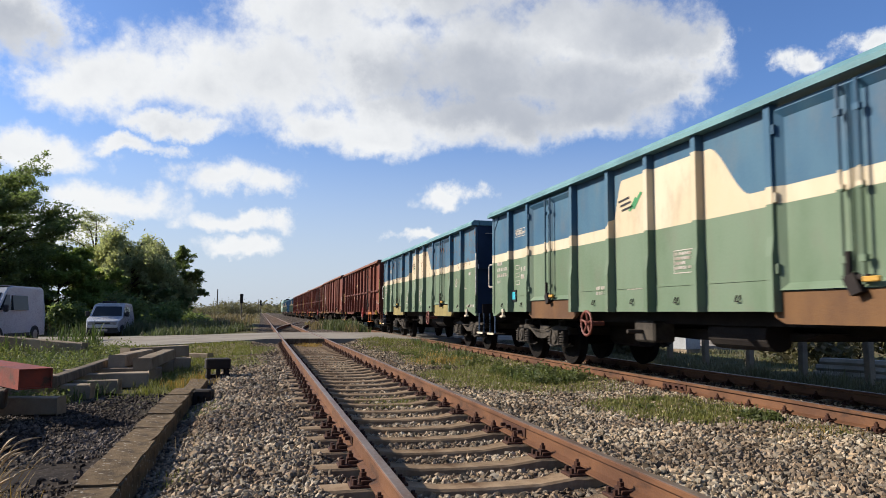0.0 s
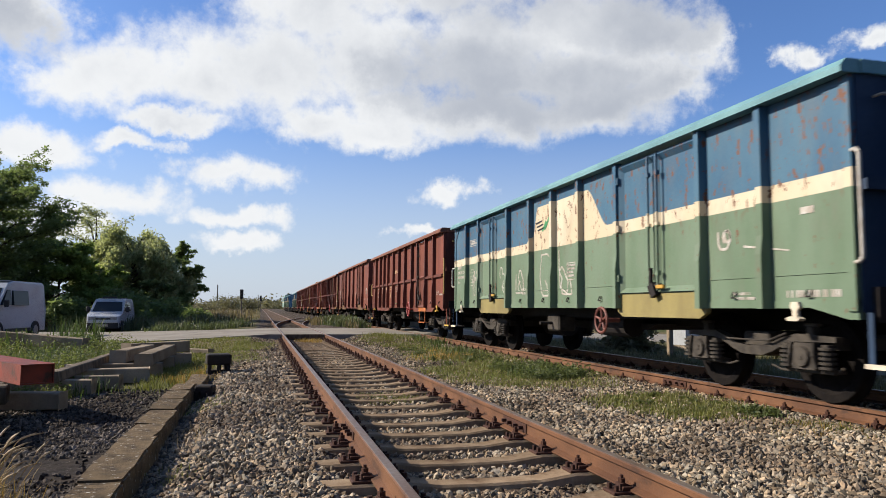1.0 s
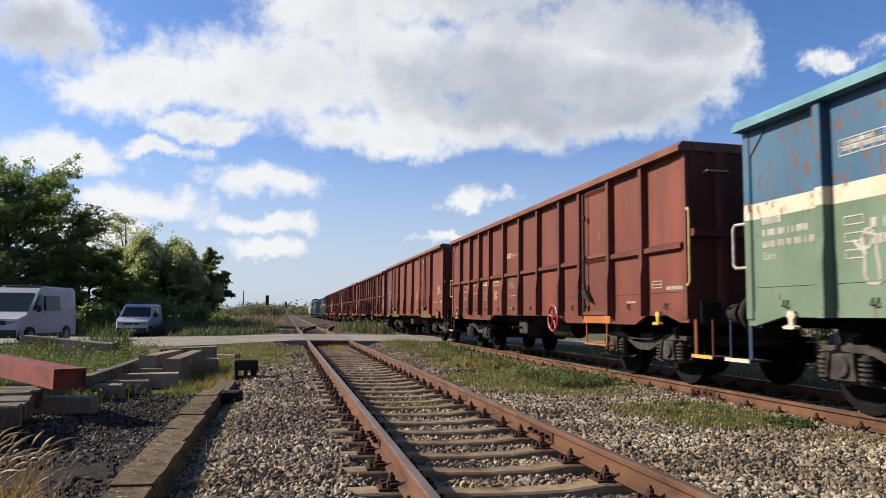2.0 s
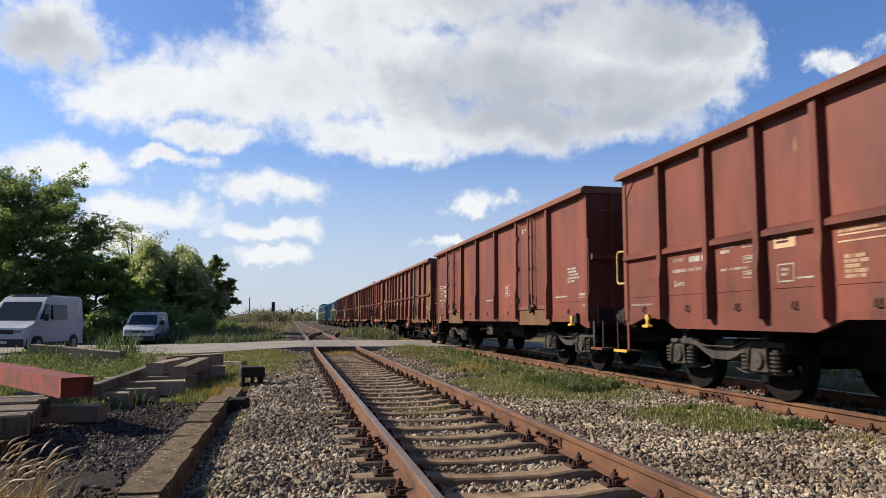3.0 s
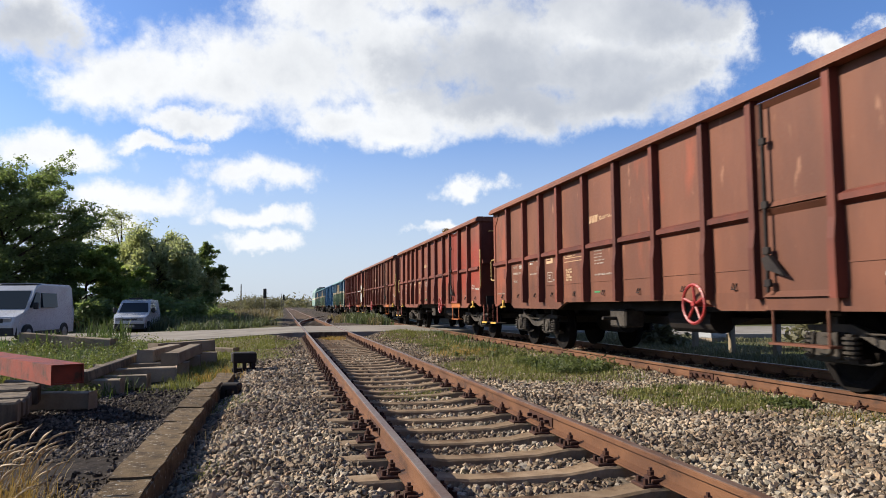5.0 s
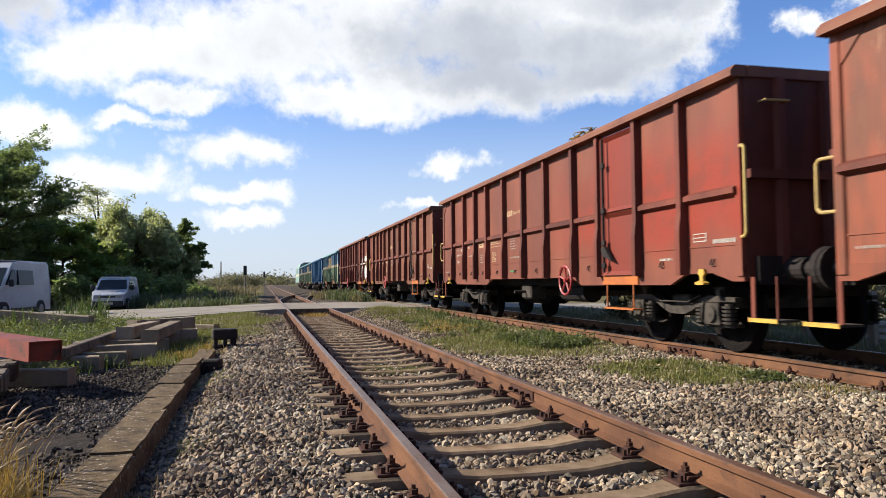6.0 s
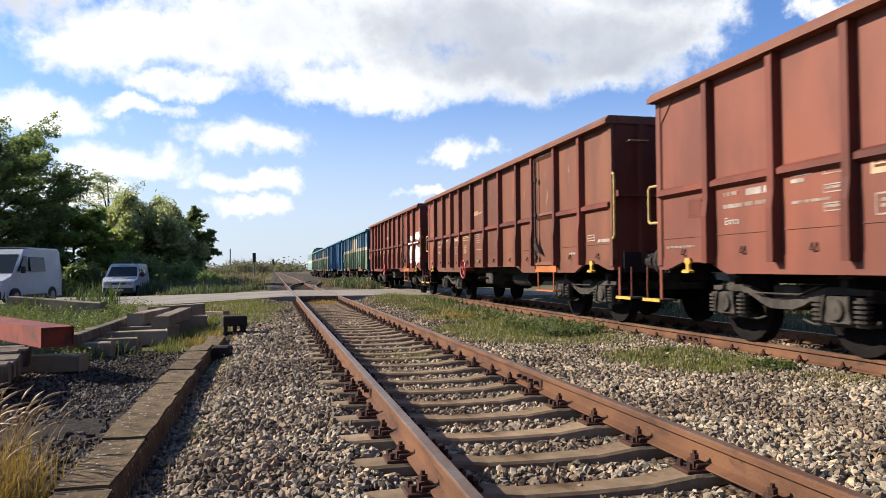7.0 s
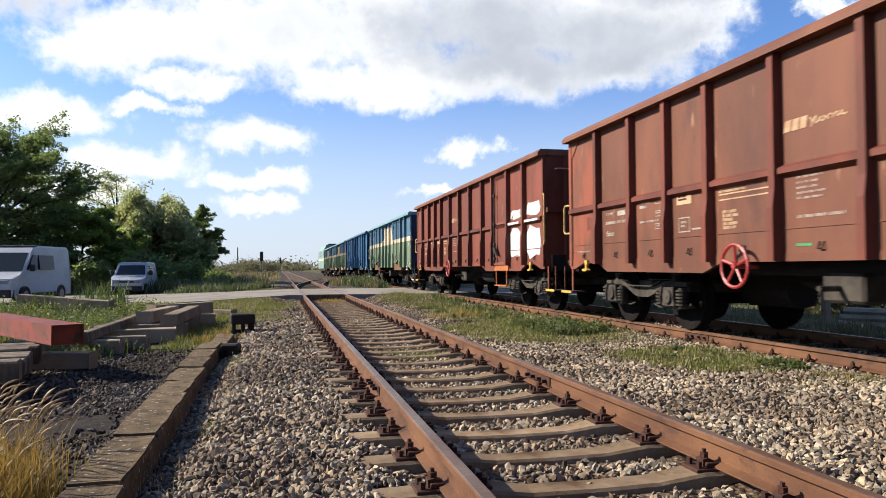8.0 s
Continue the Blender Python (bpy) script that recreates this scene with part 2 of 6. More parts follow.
M["van_white"] = mat("van_white", (0.321, 0.337, 0.355), (0.278, 0.285, 0.295), 1.5, 0.3, 0, 0.0, 30, fine=0.04)
M["black_plastic"] = mat("black_plastic", (0.022, 0.022, 0.024), (0.014, 0.014, 0.015), 6.0, 0.6, 0, 0.1, 40)
M["tyre"] = mat("tyre", (0.014, 0.014, 0.014), (0.021, 0.020, 0.019), 8.0, 0.85, 0, 0.2, 50)
M["rim_grey"] = mat("rim_grey", (0.202, 0.209, 0.216), (0.139, 0.139, 0.146), 8.0, 0.4, 0.6, 0, 40)
M["bark"] = mat("bark", (0.054, 0.040, 0.028), (0.028, 0.021, 0.017), 5.0, 0.95, 0, 0.8, 30, streak=0.3)
M["signal_black"] = mat("signal_black", (0.019, 0.019, 0.019), (0.012, 0.012, 0.012), 5.0, 0.7, 0, 0.1, 30)
M["pole_grey"] = mat("pole_grey", (0.139, 0.127, 0.107), (0.089, 0.079, 0.067), 3.0, 0.9, 0, 0.3, 30)
M["green_loco"] = mat("green_loco", (0.146, 0.228, 0.190), (0.101, 0.171, 0.146), 1.0, 0.5, 0, 0.05, 30)
M["teal_rim"] = mat("teal_rim", (0.107, 0.209, 0.222), (0.076, 0.158, 0.178), 1.5, 0.6, 0, 0.1, 30, rand=0.1)
M["teal_glow"] = mat("teal_glow", (0.019, 0.317, 0.392), (0.032, 0.253, 0.329), 3.0, 0.5, 0, 0, 30)
M["green_arrow"] = mat("green_arrow", (0.032, 0.209, 0.063), (0.026, 0.158, 0.057), 3.0, 0.5, 0, 0, 30)


def leafy(name, c1, c2, trans=0.25):
    m = mat(name, c1, c2, 1.2, 0.6, 0, 0.0, 9, island=0.45)
    b = m.node_tree.nodes["Principled BSDF"]
    tr = m.node_tree.nodes.new("ShaderNodeBsdfTranslucent")
    tr.inputs[0].default_value = (c1[0] * 1.6, c1[1] * 1.65, c1[2] * 1.1, 1)
    mx = m.node_tree.nodes.new("ShaderNodeMixShader")
    mx.inputs[0].default_value = trans
    lk = m.node_tree.links
    lk.new(b.outputs[0], mx.inputs[1])
    lk.new(tr.outputs[0], mx.inputs[2])
    lk.new(mx.outputs[0], m.node_tree.nodes["Material Output"].inputs[0])
    return m


M["leaf_dark"] = leafy("leaf_dark", (0.116, 0.150, 0.061), (0.072, 0.102, 0.042), 0.5)
M["leaf_mid"] = leafy("leaf_mid", (0.166, 0.214, 0.065), (0.101, 0.157, 0.041), 0.5)
M["leaf_willow"] = leafy("leaf_willow", (0.263, 0.277, 0.156), (0.176, 0.200, 0.104), 0.5)
M["leaf_pale"] = leafy("leaf_pale", (0.243, 0.258, 0.156), (0.169, 0.193, 0.109), 0.4)
M["leaf_dusty"] = leafy("leaf_dusty", (0.124, 0.114, 0.070), (0.086, 0.083, 0.052), 0.3)
M["grass_muted"] = leafy("grass_muted", (0.069, 0.087, 0.040), (0.099, 0.098, 0.052))
M["field_straw"] = leafy("field_straw", (0.158, 0.126, 0.076), (0.115, 0.098, 0.060))
M["grass"] = leafy("grass", (0.119, 0.126, 0.034), (0.145, 0.130, 0.046))
M["grass_dark"] = leafy("grass_dark", (0.053, 0.081, 0.024), (0.076, 0.087, 0.029))
M["grass_dry"] = leafy("grass_dry", (0.27, 0.175, 0.050), (0.19, 0.120, 0.038))
M["weed"] = leafy("weed", (0.085, 0.100, 0.038), (0.060, 0.072, 0.026), 0.4)
M["seed_head"] = leafy("seed_head", (0.34, 0.25, 0.15), (0.25, 0.18, 0.10), 0.12)


def glass_mat():
    m = bpy.data.materials.new("dark_glass")
    m.use_nodes = True
    b = m.node_tree.nodes["Principled BSDF"]
    b.inputs["Base Color"].default_value = (0.02, 0.026, 0.03, 1)
    b.inputs["Roughness"].default_value = 0.08
    b.inputs["Specular IOR Level"].default_value = 0.14
    return m


M["glass"] = glass_mat()


def livery(name, worn):
    """Blue over a cream band over green, the band rising to a cream field in the middle of the side; chipped to rust where worn."""
    m = mat(name, (0.2, 0.3, 0.3), None, 1.0, 0.55, 0, 0.1, 30)
    t = m.node_tree
    b = t.nodes["Principled BSDF"]
    co = t.nodes.new("ShaderNodeTexCoord").outputs["Object"]
    sp = t.nodes.new("ShaderNodeSeparateXYZ")
    t.links.new(co, sp.inputs[0])
    y, z = sp.outputs[1], sp.outputs[2]
    # height of the upper edge of the cream, along the wagon
    up = fmath(t, "MULTIPLY", smooth(t, y, 4.75, 5.50), smooth(t, y, 7.95, 7.62))
    edge = fmath(t, "ADD", 2.27, fmath(t, "MULTIPLY", up, 0.66))
    mp = t.nodes.new("ShaderNodeMapping")
    t.links.new(co, mp.inputs[0])
    mp.inputs["Scale"].default_value = (1, 1, 0.45)
    big = noise_tex(t, mp.outputs[0], 1.1, 5.0)
    blue = mixc(t, smooth(t, big, 0.35, 0.65), (0.025, 0.075, 0.131), (0.046, 0.106, 0.157))
    green = mixc(t, smooth(t, big, 0.35, 0.65), (0.080, 0.120, 0.072), (0.112, 0.155, 0.103))
    cream = mixc(t, smooth(t, big, 0.35, 0.65), (0.461, 0.404, 0.300), (0.424, 0.348, 0.237))
    col = mixc(t, smooth(t, z, 2.085, 2.095), green, cream)
    col = mixc(t, smooth(t, fmath(t, "SUBTRACT", z, edge), -0.005, 0.005), col, blue)
    grime = smooth(t, noise_tex(t, mp.outputs[0], 3.0, 6.0, 0.65), 0.45, 0.8)
    col = mixc(t, fmath(t, "MULTIPLY", grime, 0.35), col, (0.12, 0.10, 0.08))
    if worn:
        band = smooth(t, z, 1.9, 2.25)
        sm = t.nodes.new("ShaderNodeMapping")
        t.links.new(co, sm.inputs[0])
        sm.inputs["Scale"].default_value = (1, 1.5, 0.6)
        sm.inputs["Rotation"].default_value = (0.35, 0, 0)
        chips = fmath(t, "MULTIPLY", smooth(t, noise_tex(t, sm.outputs[0], 8.5, 4.0, 0.62), 0.60, 0.615), band)
        chips2 = smooth(t, noise_tex(t, sm.outputs[0], 10.0, 4.0, 0.6), 0.67, 0.69)
        col = mixc(t, fmath(t, "MAXIMUM", chips, chips2), col, (0.110, 0.045, 0.024))
    t.links.new(col, b.inputs["Base Color"])
    return m


M["livery"] = livery("livery", False)
M["livery_worn"] = livery("livery_worn", True)


def repainted():
    """Brown-red paint with fresh red rolled over the bays by the door, worn through in patches."""
    m = mat("wagon_repainted", (0.163, 0.050, 0.028), (0.107, 0.034, 0.021), 1.0, 0.6, 0, 0.12, 30, fine=0.12, streak=0.35)
    t = m.node_tree
    b = t.nodes["Principled BSDF"]
    old = b.inputs["Base Color"].links[0].from_socket
    co = t.nodes.new("ShaderNodeTexCoord").outputs["Object"]
    sp = t.nodes.new("ShaderNodeSeparateXYZ")
    t.links.new(co, sp.inputs[0])
    y, z = sp.outputs[1], sp.outputs[2]
    wob = fmath(t, "MULTIPLY", fmath(t, "SUBTRACT", noise_tex(t, co, 0.8, 5.0, 0.6), 0.5), 2.4)
    reach = smooth(t, fmath(t, "ADD", y, wob), 6.2, 3.2)
    height = fmath(t, "MULTIPLY", smooth(t, fmath(t, "ADD", z, fmath(t, "MULTIPLY", wob, 0.5)), 1.05, 1.7), smooth(t, fmath(t, "ADD", z, fmath(t, "MULTIPLY", wob, 0.6)), 3.1, 2.2))
    red = mixc(t, smooth(t, noise_tex(t, co, 2.5, 6.0, 0.6), 0.4, 0.65), (0.184, 0.024, 0.011), (0.132, 0.026, 0.014))
    col = mixc(t, fmath(t, "MULTIPLY", reach, height), old, red)
    t.links.new(col, b.inputs["Base Color"])
    return m


M["wagon_repainted"] = repainted()


def dull(name, c):
    return mat(name, c, tuple(v * 0.75 for v in c), 1.2, 0.6, 0, 0.1, 30, fine=0.1)


M["navy"] = dull("navy", (0.014, 0.032, 0.067))


# ---- building helpers ----
def part(name, bm, material, parent, label=""):
    me = bpy.data.meshes.new(name)
    bmesh.ops.recalc_face_normals(bm, faces=bm.faces)
    bm.to_mesh(me)
    bm.free()
    me.materials.append(material)
    ob = new(name, me)
    ob.parent = parent
    if label:
        ob["label"] = label
    return ob


def again(name, ob, m, parent):
    """Another piece on the same mesh."""
    o = new(name, ob.data)
    o.parent = parent
    o.matrix_basis = m
    return o


def thing(name, m, label, category, group="", kind=""):
    e = new(name)
    e.matrix_basis = m
    return tagged(e, label, category, group, kind)


def box(bm, x0, x1, y0, y1, z0, z1, bev=0.0):
    g = bmesh.ops.create_cube(bm, size=1.0)["verts"]
    for v in g:
        v.co = Vector(((x0 + x1) / 2 + v.co.x * (x1 - x0), (y0 + y1) / 2 + v.co.y * (y1 - y0), (z0 + z1) / 2 + v.co.z * (z1 - z0)))
    if bev:
        es = list({e for v in g for e in v.link_edges})
        bmesh.ops.bevel(bm, geom=es, offset=bev, segments=1, affect="EDGES")
    return bm


def prism(bm, poly, axis, a, b):
    """A closed polygon of (u, v) pushed from a to b along an axis."""
    def at(u, v, w):
        return {"x": (w, u, v), "y": (u, w, v), "z": (u, v, w)}[axis]
    lo = [bm.verts.new(at(u, v, a)) for u, v in poly]
    hi = [bm.verts.new(at(u, v, b)) for u, v in poly]
    n = len(poly)
    bm.faces.new(lo)
    bm.faces.new(hi[::-1])
    for i in range(n):
        bm.faces.new((lo[i], lo[(i + 1) % n], hi[(i + 1) % n], hi[i]))
    return bm


def cyl(bm, p0, p1, r0, r1=None, seg=12):
    p0, p1 = Vector(p0), Vector(p1)
    r1 = r0 if r1 is None else r1
    q = (p1 - p0).to_track_quat("Z", "Y")
    ring = []
    for p, r in ((p0, r0), (p1, r1)):
        ring.append([bm.verts.new(p + q @ Vector((r * math.cos(6.28319 * i / seg), r * math.sin(6.28319 * i / seg), 0))) for i in range(seg)])
    bm.faces.new(ring[0][::-1])
    bm.faces.new(ring[1])
    for i in range(seg):
        bm.faces.new((ring[0][i], ring[0][(i + 1) % seg], ring[1][(i + 1) % seg], ring[1][i]))
    return bm


def tube(bm, pts, r, seg=6):
    for a, b in zip(pts, pts[1:]):
        cyl(bm, a, b, r, seg=seg)
    return bm


def B():
    return bmesh.new()


def cloud_mesh(name, verts, faces, material):
    """A mesh from number arrays (quads or triangles of one size)."""
    me = bpy.data.meshes.new(name)
    n, k = len(faces), faces.shape[1]
    me.vertices.add(len(verts))
    me.vertices.foreach_set("co", np.asarray(verts, np.float32).ravel())
    me.loops.add(n * k)
    me.loops.foreach_set("vertex_index", np.asarray(faces, np.int32).ravel())
    me.polygons.add(n)
    me.polygons.foreach_set("loop_start", np.arange(0, n * k, k, dtype=np.int32))
    me.polygons.foreach_set("use_smooth", np.zeros(n, bool))
    me.update(calc_edges=True)
    me.materials.append(material)
    return me


# ---- plan: rail tops at z = 0, tracks along y ----
XL = 0.766          # left rail of the near track
GAUGE = 1.507       # rail centre to rail centre
T1 = XL + GAUGE / 2
T2 = 6.583          # centre of the far track, on which the train runs
SLEEPER_Z = -0.165
SPEED = 11.69


def road_z(x):
    """Height of the road's surface: level over the tracks, falling away to both sides."""
    return -0.012 - 0.045 * min(9.0, max(0.0, -x, x - 8.5))


def ease(a, b, v):
    u = min(1.0, max(0.0, (v - a) / (b - a)))
    return u * u * (3 - 2 * u)


def ground_z(x, y):
    z = -0.265 + 0.018 * noise.noise((x * 0.9, y * 0.9, 0.3))
    d1, d2 = abs(x - T1), abs(x - T2)
    # shoulders and the space between the tracks lie as high as the sleepers
    if -0.75 < x < 8.6:
        z += 0.084 * min(1.0, max(0.0, (d1 - 0.82) / 0.24)) if x < 4.4 else 0.072
        z += 0.03 * max(0.0, 1.0 - abs(d2 - 1.2) / 0.9) + 0.022 * ease(0.95, 0.70, d1)
        # the bed falls off towards the kerb
        z -= 0.075 * ease(-0.42, -0.76, x) * ease(14.0, 12.0, y)
    if x < -0.75:
        z -= 0.05 * min(1.0, (-0.75 - x) / 0.4) + 0.16 * min(1.0, max(0.0, (-x - 4) / 6))
    if x > 8.6:
        z -= 0.08 * min(1.0, (x - 8.6) / 3)
    if y > 45:
        z += 0.20 * min(1.0, (y - 45) / 30.0)
    # low heap of soil under the long beam
    z += 0.34 * math.exp(-((x + 5.6) / 1.7) ** 2 - ((y - 20.1) / 1.3) ** 2)
    # verges rise to the road
    w = ease(20.5, 24.6, y) * (1 - ease(41.0, 47.0, y)) * max(ease(0.2, -0.5, x), ease(2.9, 3.4, x) * ease(5.6, 5.0, x), ease(8.2, 9.0, x))
    return z + (road_z(x) - 0.03 - z) * w

# ---- ground, one sheet to the horizon ----
def ground_material():
    m = bpy.data.materials.new("ground")
    m.use_nodes = True
    t = m.node_tree
    b = t.nodes["Principled BSDF"]
    co = t.nodes.new("ShaderNodeTexCoord").outputs["Object"]
    sp = t.nodes.new("ShaderNodeSeparateXYZ")
    t.links.new(co, sp.inputs[0])
    x, y = sp.outputs[0], sp.outputs[1]
    wob = fmath(t, "MULTIPLY", fmath(t, "SUBTRACT", noise_tex(t, co, 1.1, 5.0), 0.5), 2.2)
    vo = t.nodes.new("ShaderNodeTexVoronoi")
    t.links.new(co, vo.inputs["Vector"])
    vo.inputs["Scale"].default_value = 24.0
    vs = t.nodes.new("ShaderNodeSeparateColor")
    t.links.new(vo.outputs["Color"], vs.inputs[0])
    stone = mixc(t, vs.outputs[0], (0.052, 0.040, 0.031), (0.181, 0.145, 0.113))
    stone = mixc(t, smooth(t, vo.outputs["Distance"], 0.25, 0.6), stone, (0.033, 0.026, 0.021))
    dirt = mixc(t, smooth(t, noise_tex(t, co, 2.2, 7.0, 0.65), 0.35, 0.65), (0.028, 0.021, 0.016), (0.013, 0.010, 0.009))
    dirt = mixc(t, smooth(t, noise_tex(t, co, 30.0, 4.0, 0.65), 0.60, 0.70), dirt, (0.110, 0.096, 0.084))
    turf = mixc(t, smooth(t, noise_tex(t, co, 0.55, 6.0, 0.6), 0.38, 0.62), (0.051, 0.059, 0.019), (0.090, 0.077, 0.034))
    turf = mixc(t, smooth(t, noise_tex(t, co, 0.08, 4.0, 0.6), 0.42, 0.62), turf, (0.112, 0.088, 0.047))
    # ballast bed, bare earth beside it, turf further out
    xw = fmath(t, "ADD", x, fmath(t, "MULTIPLY", wob, 0.25))
    bed = fmath(t, "MULTIPLY", smooth(t, xw, -1.05, -0.95), smooth(t, xw, 9.2, 8.6))
    side = smooth(t, fmath(t, "ADD", y, fmath(t, "MULTIPLY", x, 1.0)), 7.5, 11.0)
    earth = mixc(t, side, dirt, turf)
    far_bed = fmath(t, "MULTIPLY", smooth(t, xw, -0.4, 0.0), smooth(t, xw, 9.2, 8.6))
    bed = fmath(t, "MULTIPLY", mixc_f(t, smooth(t, y, 14.0, 17.0), bed, far_bed), 1.0)
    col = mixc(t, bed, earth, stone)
    # the bed between and beside the rails is stained brown
    col = mixc(t, fmath(t, "MULTIPLY", smooth(t, fmath(t, "ABSOLUTE", fmath(t, "SUBTRACT", x, T1)), 1.5, 0.5), 0.35), col, (0.15, 0.095, 0.06))
    t.links.new(col, b.inputs["Base Color"])
    b.inputs["Roughness"].default_value = 0.95
    b.inputs["Specular IOR Level"].default_value = 0.1
    bn = t.nodes.new("ShaderNodeBump")
    bn.inputs["Strength"].default_value = 0.8
    bn.inputs["Distance"].default_value = 0.03
    hgt = fmath(t, "SUBTRACT", noise_tex(t, co, 9.0, 6.0), fmath(t, "MULTIPLY", vo.outputs["Distance"], bed))
    t.links.new(hgt, bn.inputs["Height"])
    t.links.new(bn.outputs[0], b.inputs["Normal"])
    return m


def mixc_f(t, fac, a, b):
    n = nd(t, "ShaderNodeMix", dtype="FLOAT")
    val(t, n.inputs[0], fac)
    val(t, n.inputs[2], a)
    val(t, n.inputs[3], b)
    return n.outputs[0]


def build_ground():
    xs = np.concatenate([-np.geomspace(2500, 14, 22), np.arange(-13, 13.01, 0.4), np.geomspace(14, 2500, 22)])
    ys = np.concatenate([-np.geomspace(2000, 8, 16), np.arange(-7, 42.01, 0.5), np.geomspace(43.5, 3500, 40)])
    v = np.array([(x, y, ground_z(x, y)) for y in ys for x in xs])
    nx, ny = len(xs), len(ys)
    i = np.arange(nx - 1)[None, :] + nx * np.arange(ny - 1)[:, None]
    f = np.stack([i, i + 1, i + nx + 1, i + nx], -1).reshape(-1, 4)
    me = cloud_mesh("ground", v, f, ground_material())
    me.polygons.foreach_set("use_smooth", np.ones(len(f), bool))
    tagged(new("ground", me), "ballast gravel, bare earth and dry turf beside the tracks", "ground", kind="structure")


build_ground()

# ---- tracks ----
RAIL = [(-0.0625, -0.153), (0.0625, -0.153), (0.0625, -0.142), (0.012, -0.126), (0.009, -0.045), (0.036, -0.034), (0.036, -0.006), (0.028, 0.0), (-0.028, 0.0), (-0.036, -0.006), (-0.036, -0.034), (-0.009, -0.045), (-0.012, -0.126), (-0.0625, -0.142)]


def curved_rail(name, fx, y0, y1, step, parent, material, poly=RAIL, dz=0.0):
    """A rail of the given section along the line x = fx(y)."""
    bm = B()
    rows, n = [], len(poly)
    y = y0
    while y <= y1 + 1e-6:
        rows.append([bm.verts.new((fx(y) + u, y, v + dz)) for u, v in poly])
        y += step
    for a, b in zip(rows, rows[1:]):
        for i in range(n):
            bm.faces.new((a[i], a[(i + 1) % n], b[(i + 1) % n], b[i]))
    bm.faces.new(rows[0][::-1])
    bm.faces.new(rows[-1])
    return part(name, bm, material, parent)


HEAD = [(-0.030, 0.0005), (0.030, 0.0005), (0.026, 0.003), (-0.026, 0.003)]


def sleeper_mesh():
    bm = B()
    # length along x; rail seats higher than the middle
    prof = [(-1.22, -0.185), (-1.12, -0.170), (-0.60, -0.165), (-0.35, -0.200), (0.0, -0.205), (0.35, -0.200), (0.60, -0.165), (1.12, -0.170), (1.22, -0.185)]
    rows = []
    for x, z in prof:
        w = 0.105 if abs(x) > 0.45 else 0.090
        rows.append([bm.verts.new((x, -w - 0.03, -0.36)), bm.verts.new((x, -w, z - 0.015)), bm.verts.new((x, -w + 0.015, z)), bm.verts.new((x, w - 0.015, z)), bm.verts.new((x, w, z - 0.015)), bm.verts.new((x, w + 0.03, -0.36))])
    for a, b in zip(rows, rows[1:]):
        for i in range(5):
            bm.faces.new((a[i], b[i], b[i + 1], a[i + 1]))
    bm.faces.new(rows[0])
    bm.faces.new(rows[-1][::-1])
    return bm


def fastening_mesh():
    """Ribbed base plate end, clamp and bolt on one side of a rail (towards -x)."""
    bm = B()
    box(bm, -0.19, -0.05, -0.08, 0.08, -0.170, -0.150, 0.004)
    box(bm, -0.115, -0.045, -0.055, 0.055, -0.150, -0.125, 0.004)
    prism(bm, [(-0.125, -0.150), (-0.125, -0.112), (-0.095, -0.105), (-0.055, -0.122), (-0.050, -0.140), (-0.085, -0.128), (-0.100, -0.150)], "y", -0.032, 0.032)
    cyl(bm, (-0.098, 0, -0.15), (-0.098, 0, -0.062), 0.012, seg=8)
    cyl(bm, (-0.098, 0, -0.108), (-0.098, 0, -0.082), 0.024, seg=6)
    cyl(bm, (-0.158, 0.045, -0.15), (-0.158, 0.045, -0.115), 0.017, seg=6)
    cyl(bm, (-0.158, -0.045, -0.15), (-0.158, -0.045, -0.115), 0.017, seg=6)
    return bm


def build_track(name, xc, label, y_first, count, rails_to):
    tr = thing(name, pose(0, 0, 0), label, "railway track", "railway tracks")
    for s in (-1, 1):
        xr = xc + s * GAUGE / 2
        r = curved_rail("rail", lambda y: xr, -4.0, rails_to, 302.0, tr, M["rail_side"])
        curved_rail("rail_head", lambda y: xr, -4.0, rails_to, 302.0, r, M["rail_top"], HEAD)
    sl0 = None
    fa0 = None
    rnd = random.Random(4)
    for k in range(count):
        y = y_first + 0.617 * k
        p = pose(xc + rnd.uniform(-0.015, 0.015), y, rnd.uniform(-0.006, 0.004), 0, 0, rnd.uniform(-0.5, 0.5))
        if sl0 is None:
            sl0 = part("sleeper", sleeper_mesh(), M["sleeper"], tr)
            sl0.matrix_basis = p
            sl = sl0
        else:
            sl = again("sleeper", sl0, p, tr)
        for s in (-1, 1):
            for side in (0, 180):
                q = pose(s * GAUGE / 2, 0, 0, 0, 0, side)
                if fa0 is None:
                    fa0 = part("fastening", fastening_mesh(), M["clip"], sl)
                    fa0.matrix_basis = q
                else:
                    again("fastening", fa0, q, sl)
    return tr


def fishplates(tr, xr, y):
    bm = B()
    for s in (-1, 1):
        box(bm, xr + s * 0.014 - 0.008, xr + s * 0.014 + 0.020 * (1 if s > 0 else 0.2), y - 0.3, y + 0.3, -0.125, -0.045, 0.004)
        for d in (-0.22, -0.08, 0.08, 0.22):
            cyl(bm, (xr, y + d, -0.085), (xr + s * 0.065, y + d, -0.085), 0.017, seg=6)
    part("fishplate", bm, M["clip"], tr)


track_1 = build_track("railway_track", T1, "rusty rails on worn concrete sleepers in gravel ballast", 1.65 - 0.617 * 9, 49, 600.0)
track_2 = build_track("railway_track", T2, "rusty running rails on sleepers sunk in gravel ballast", 1.4, 40, 600.0)
for s in (-1, 1):
    fishplates(track_1, T1 + s * GAUGE / 2, 6.25)
fishplates(track_2, T2 - GAUGE / 2, 9.3)


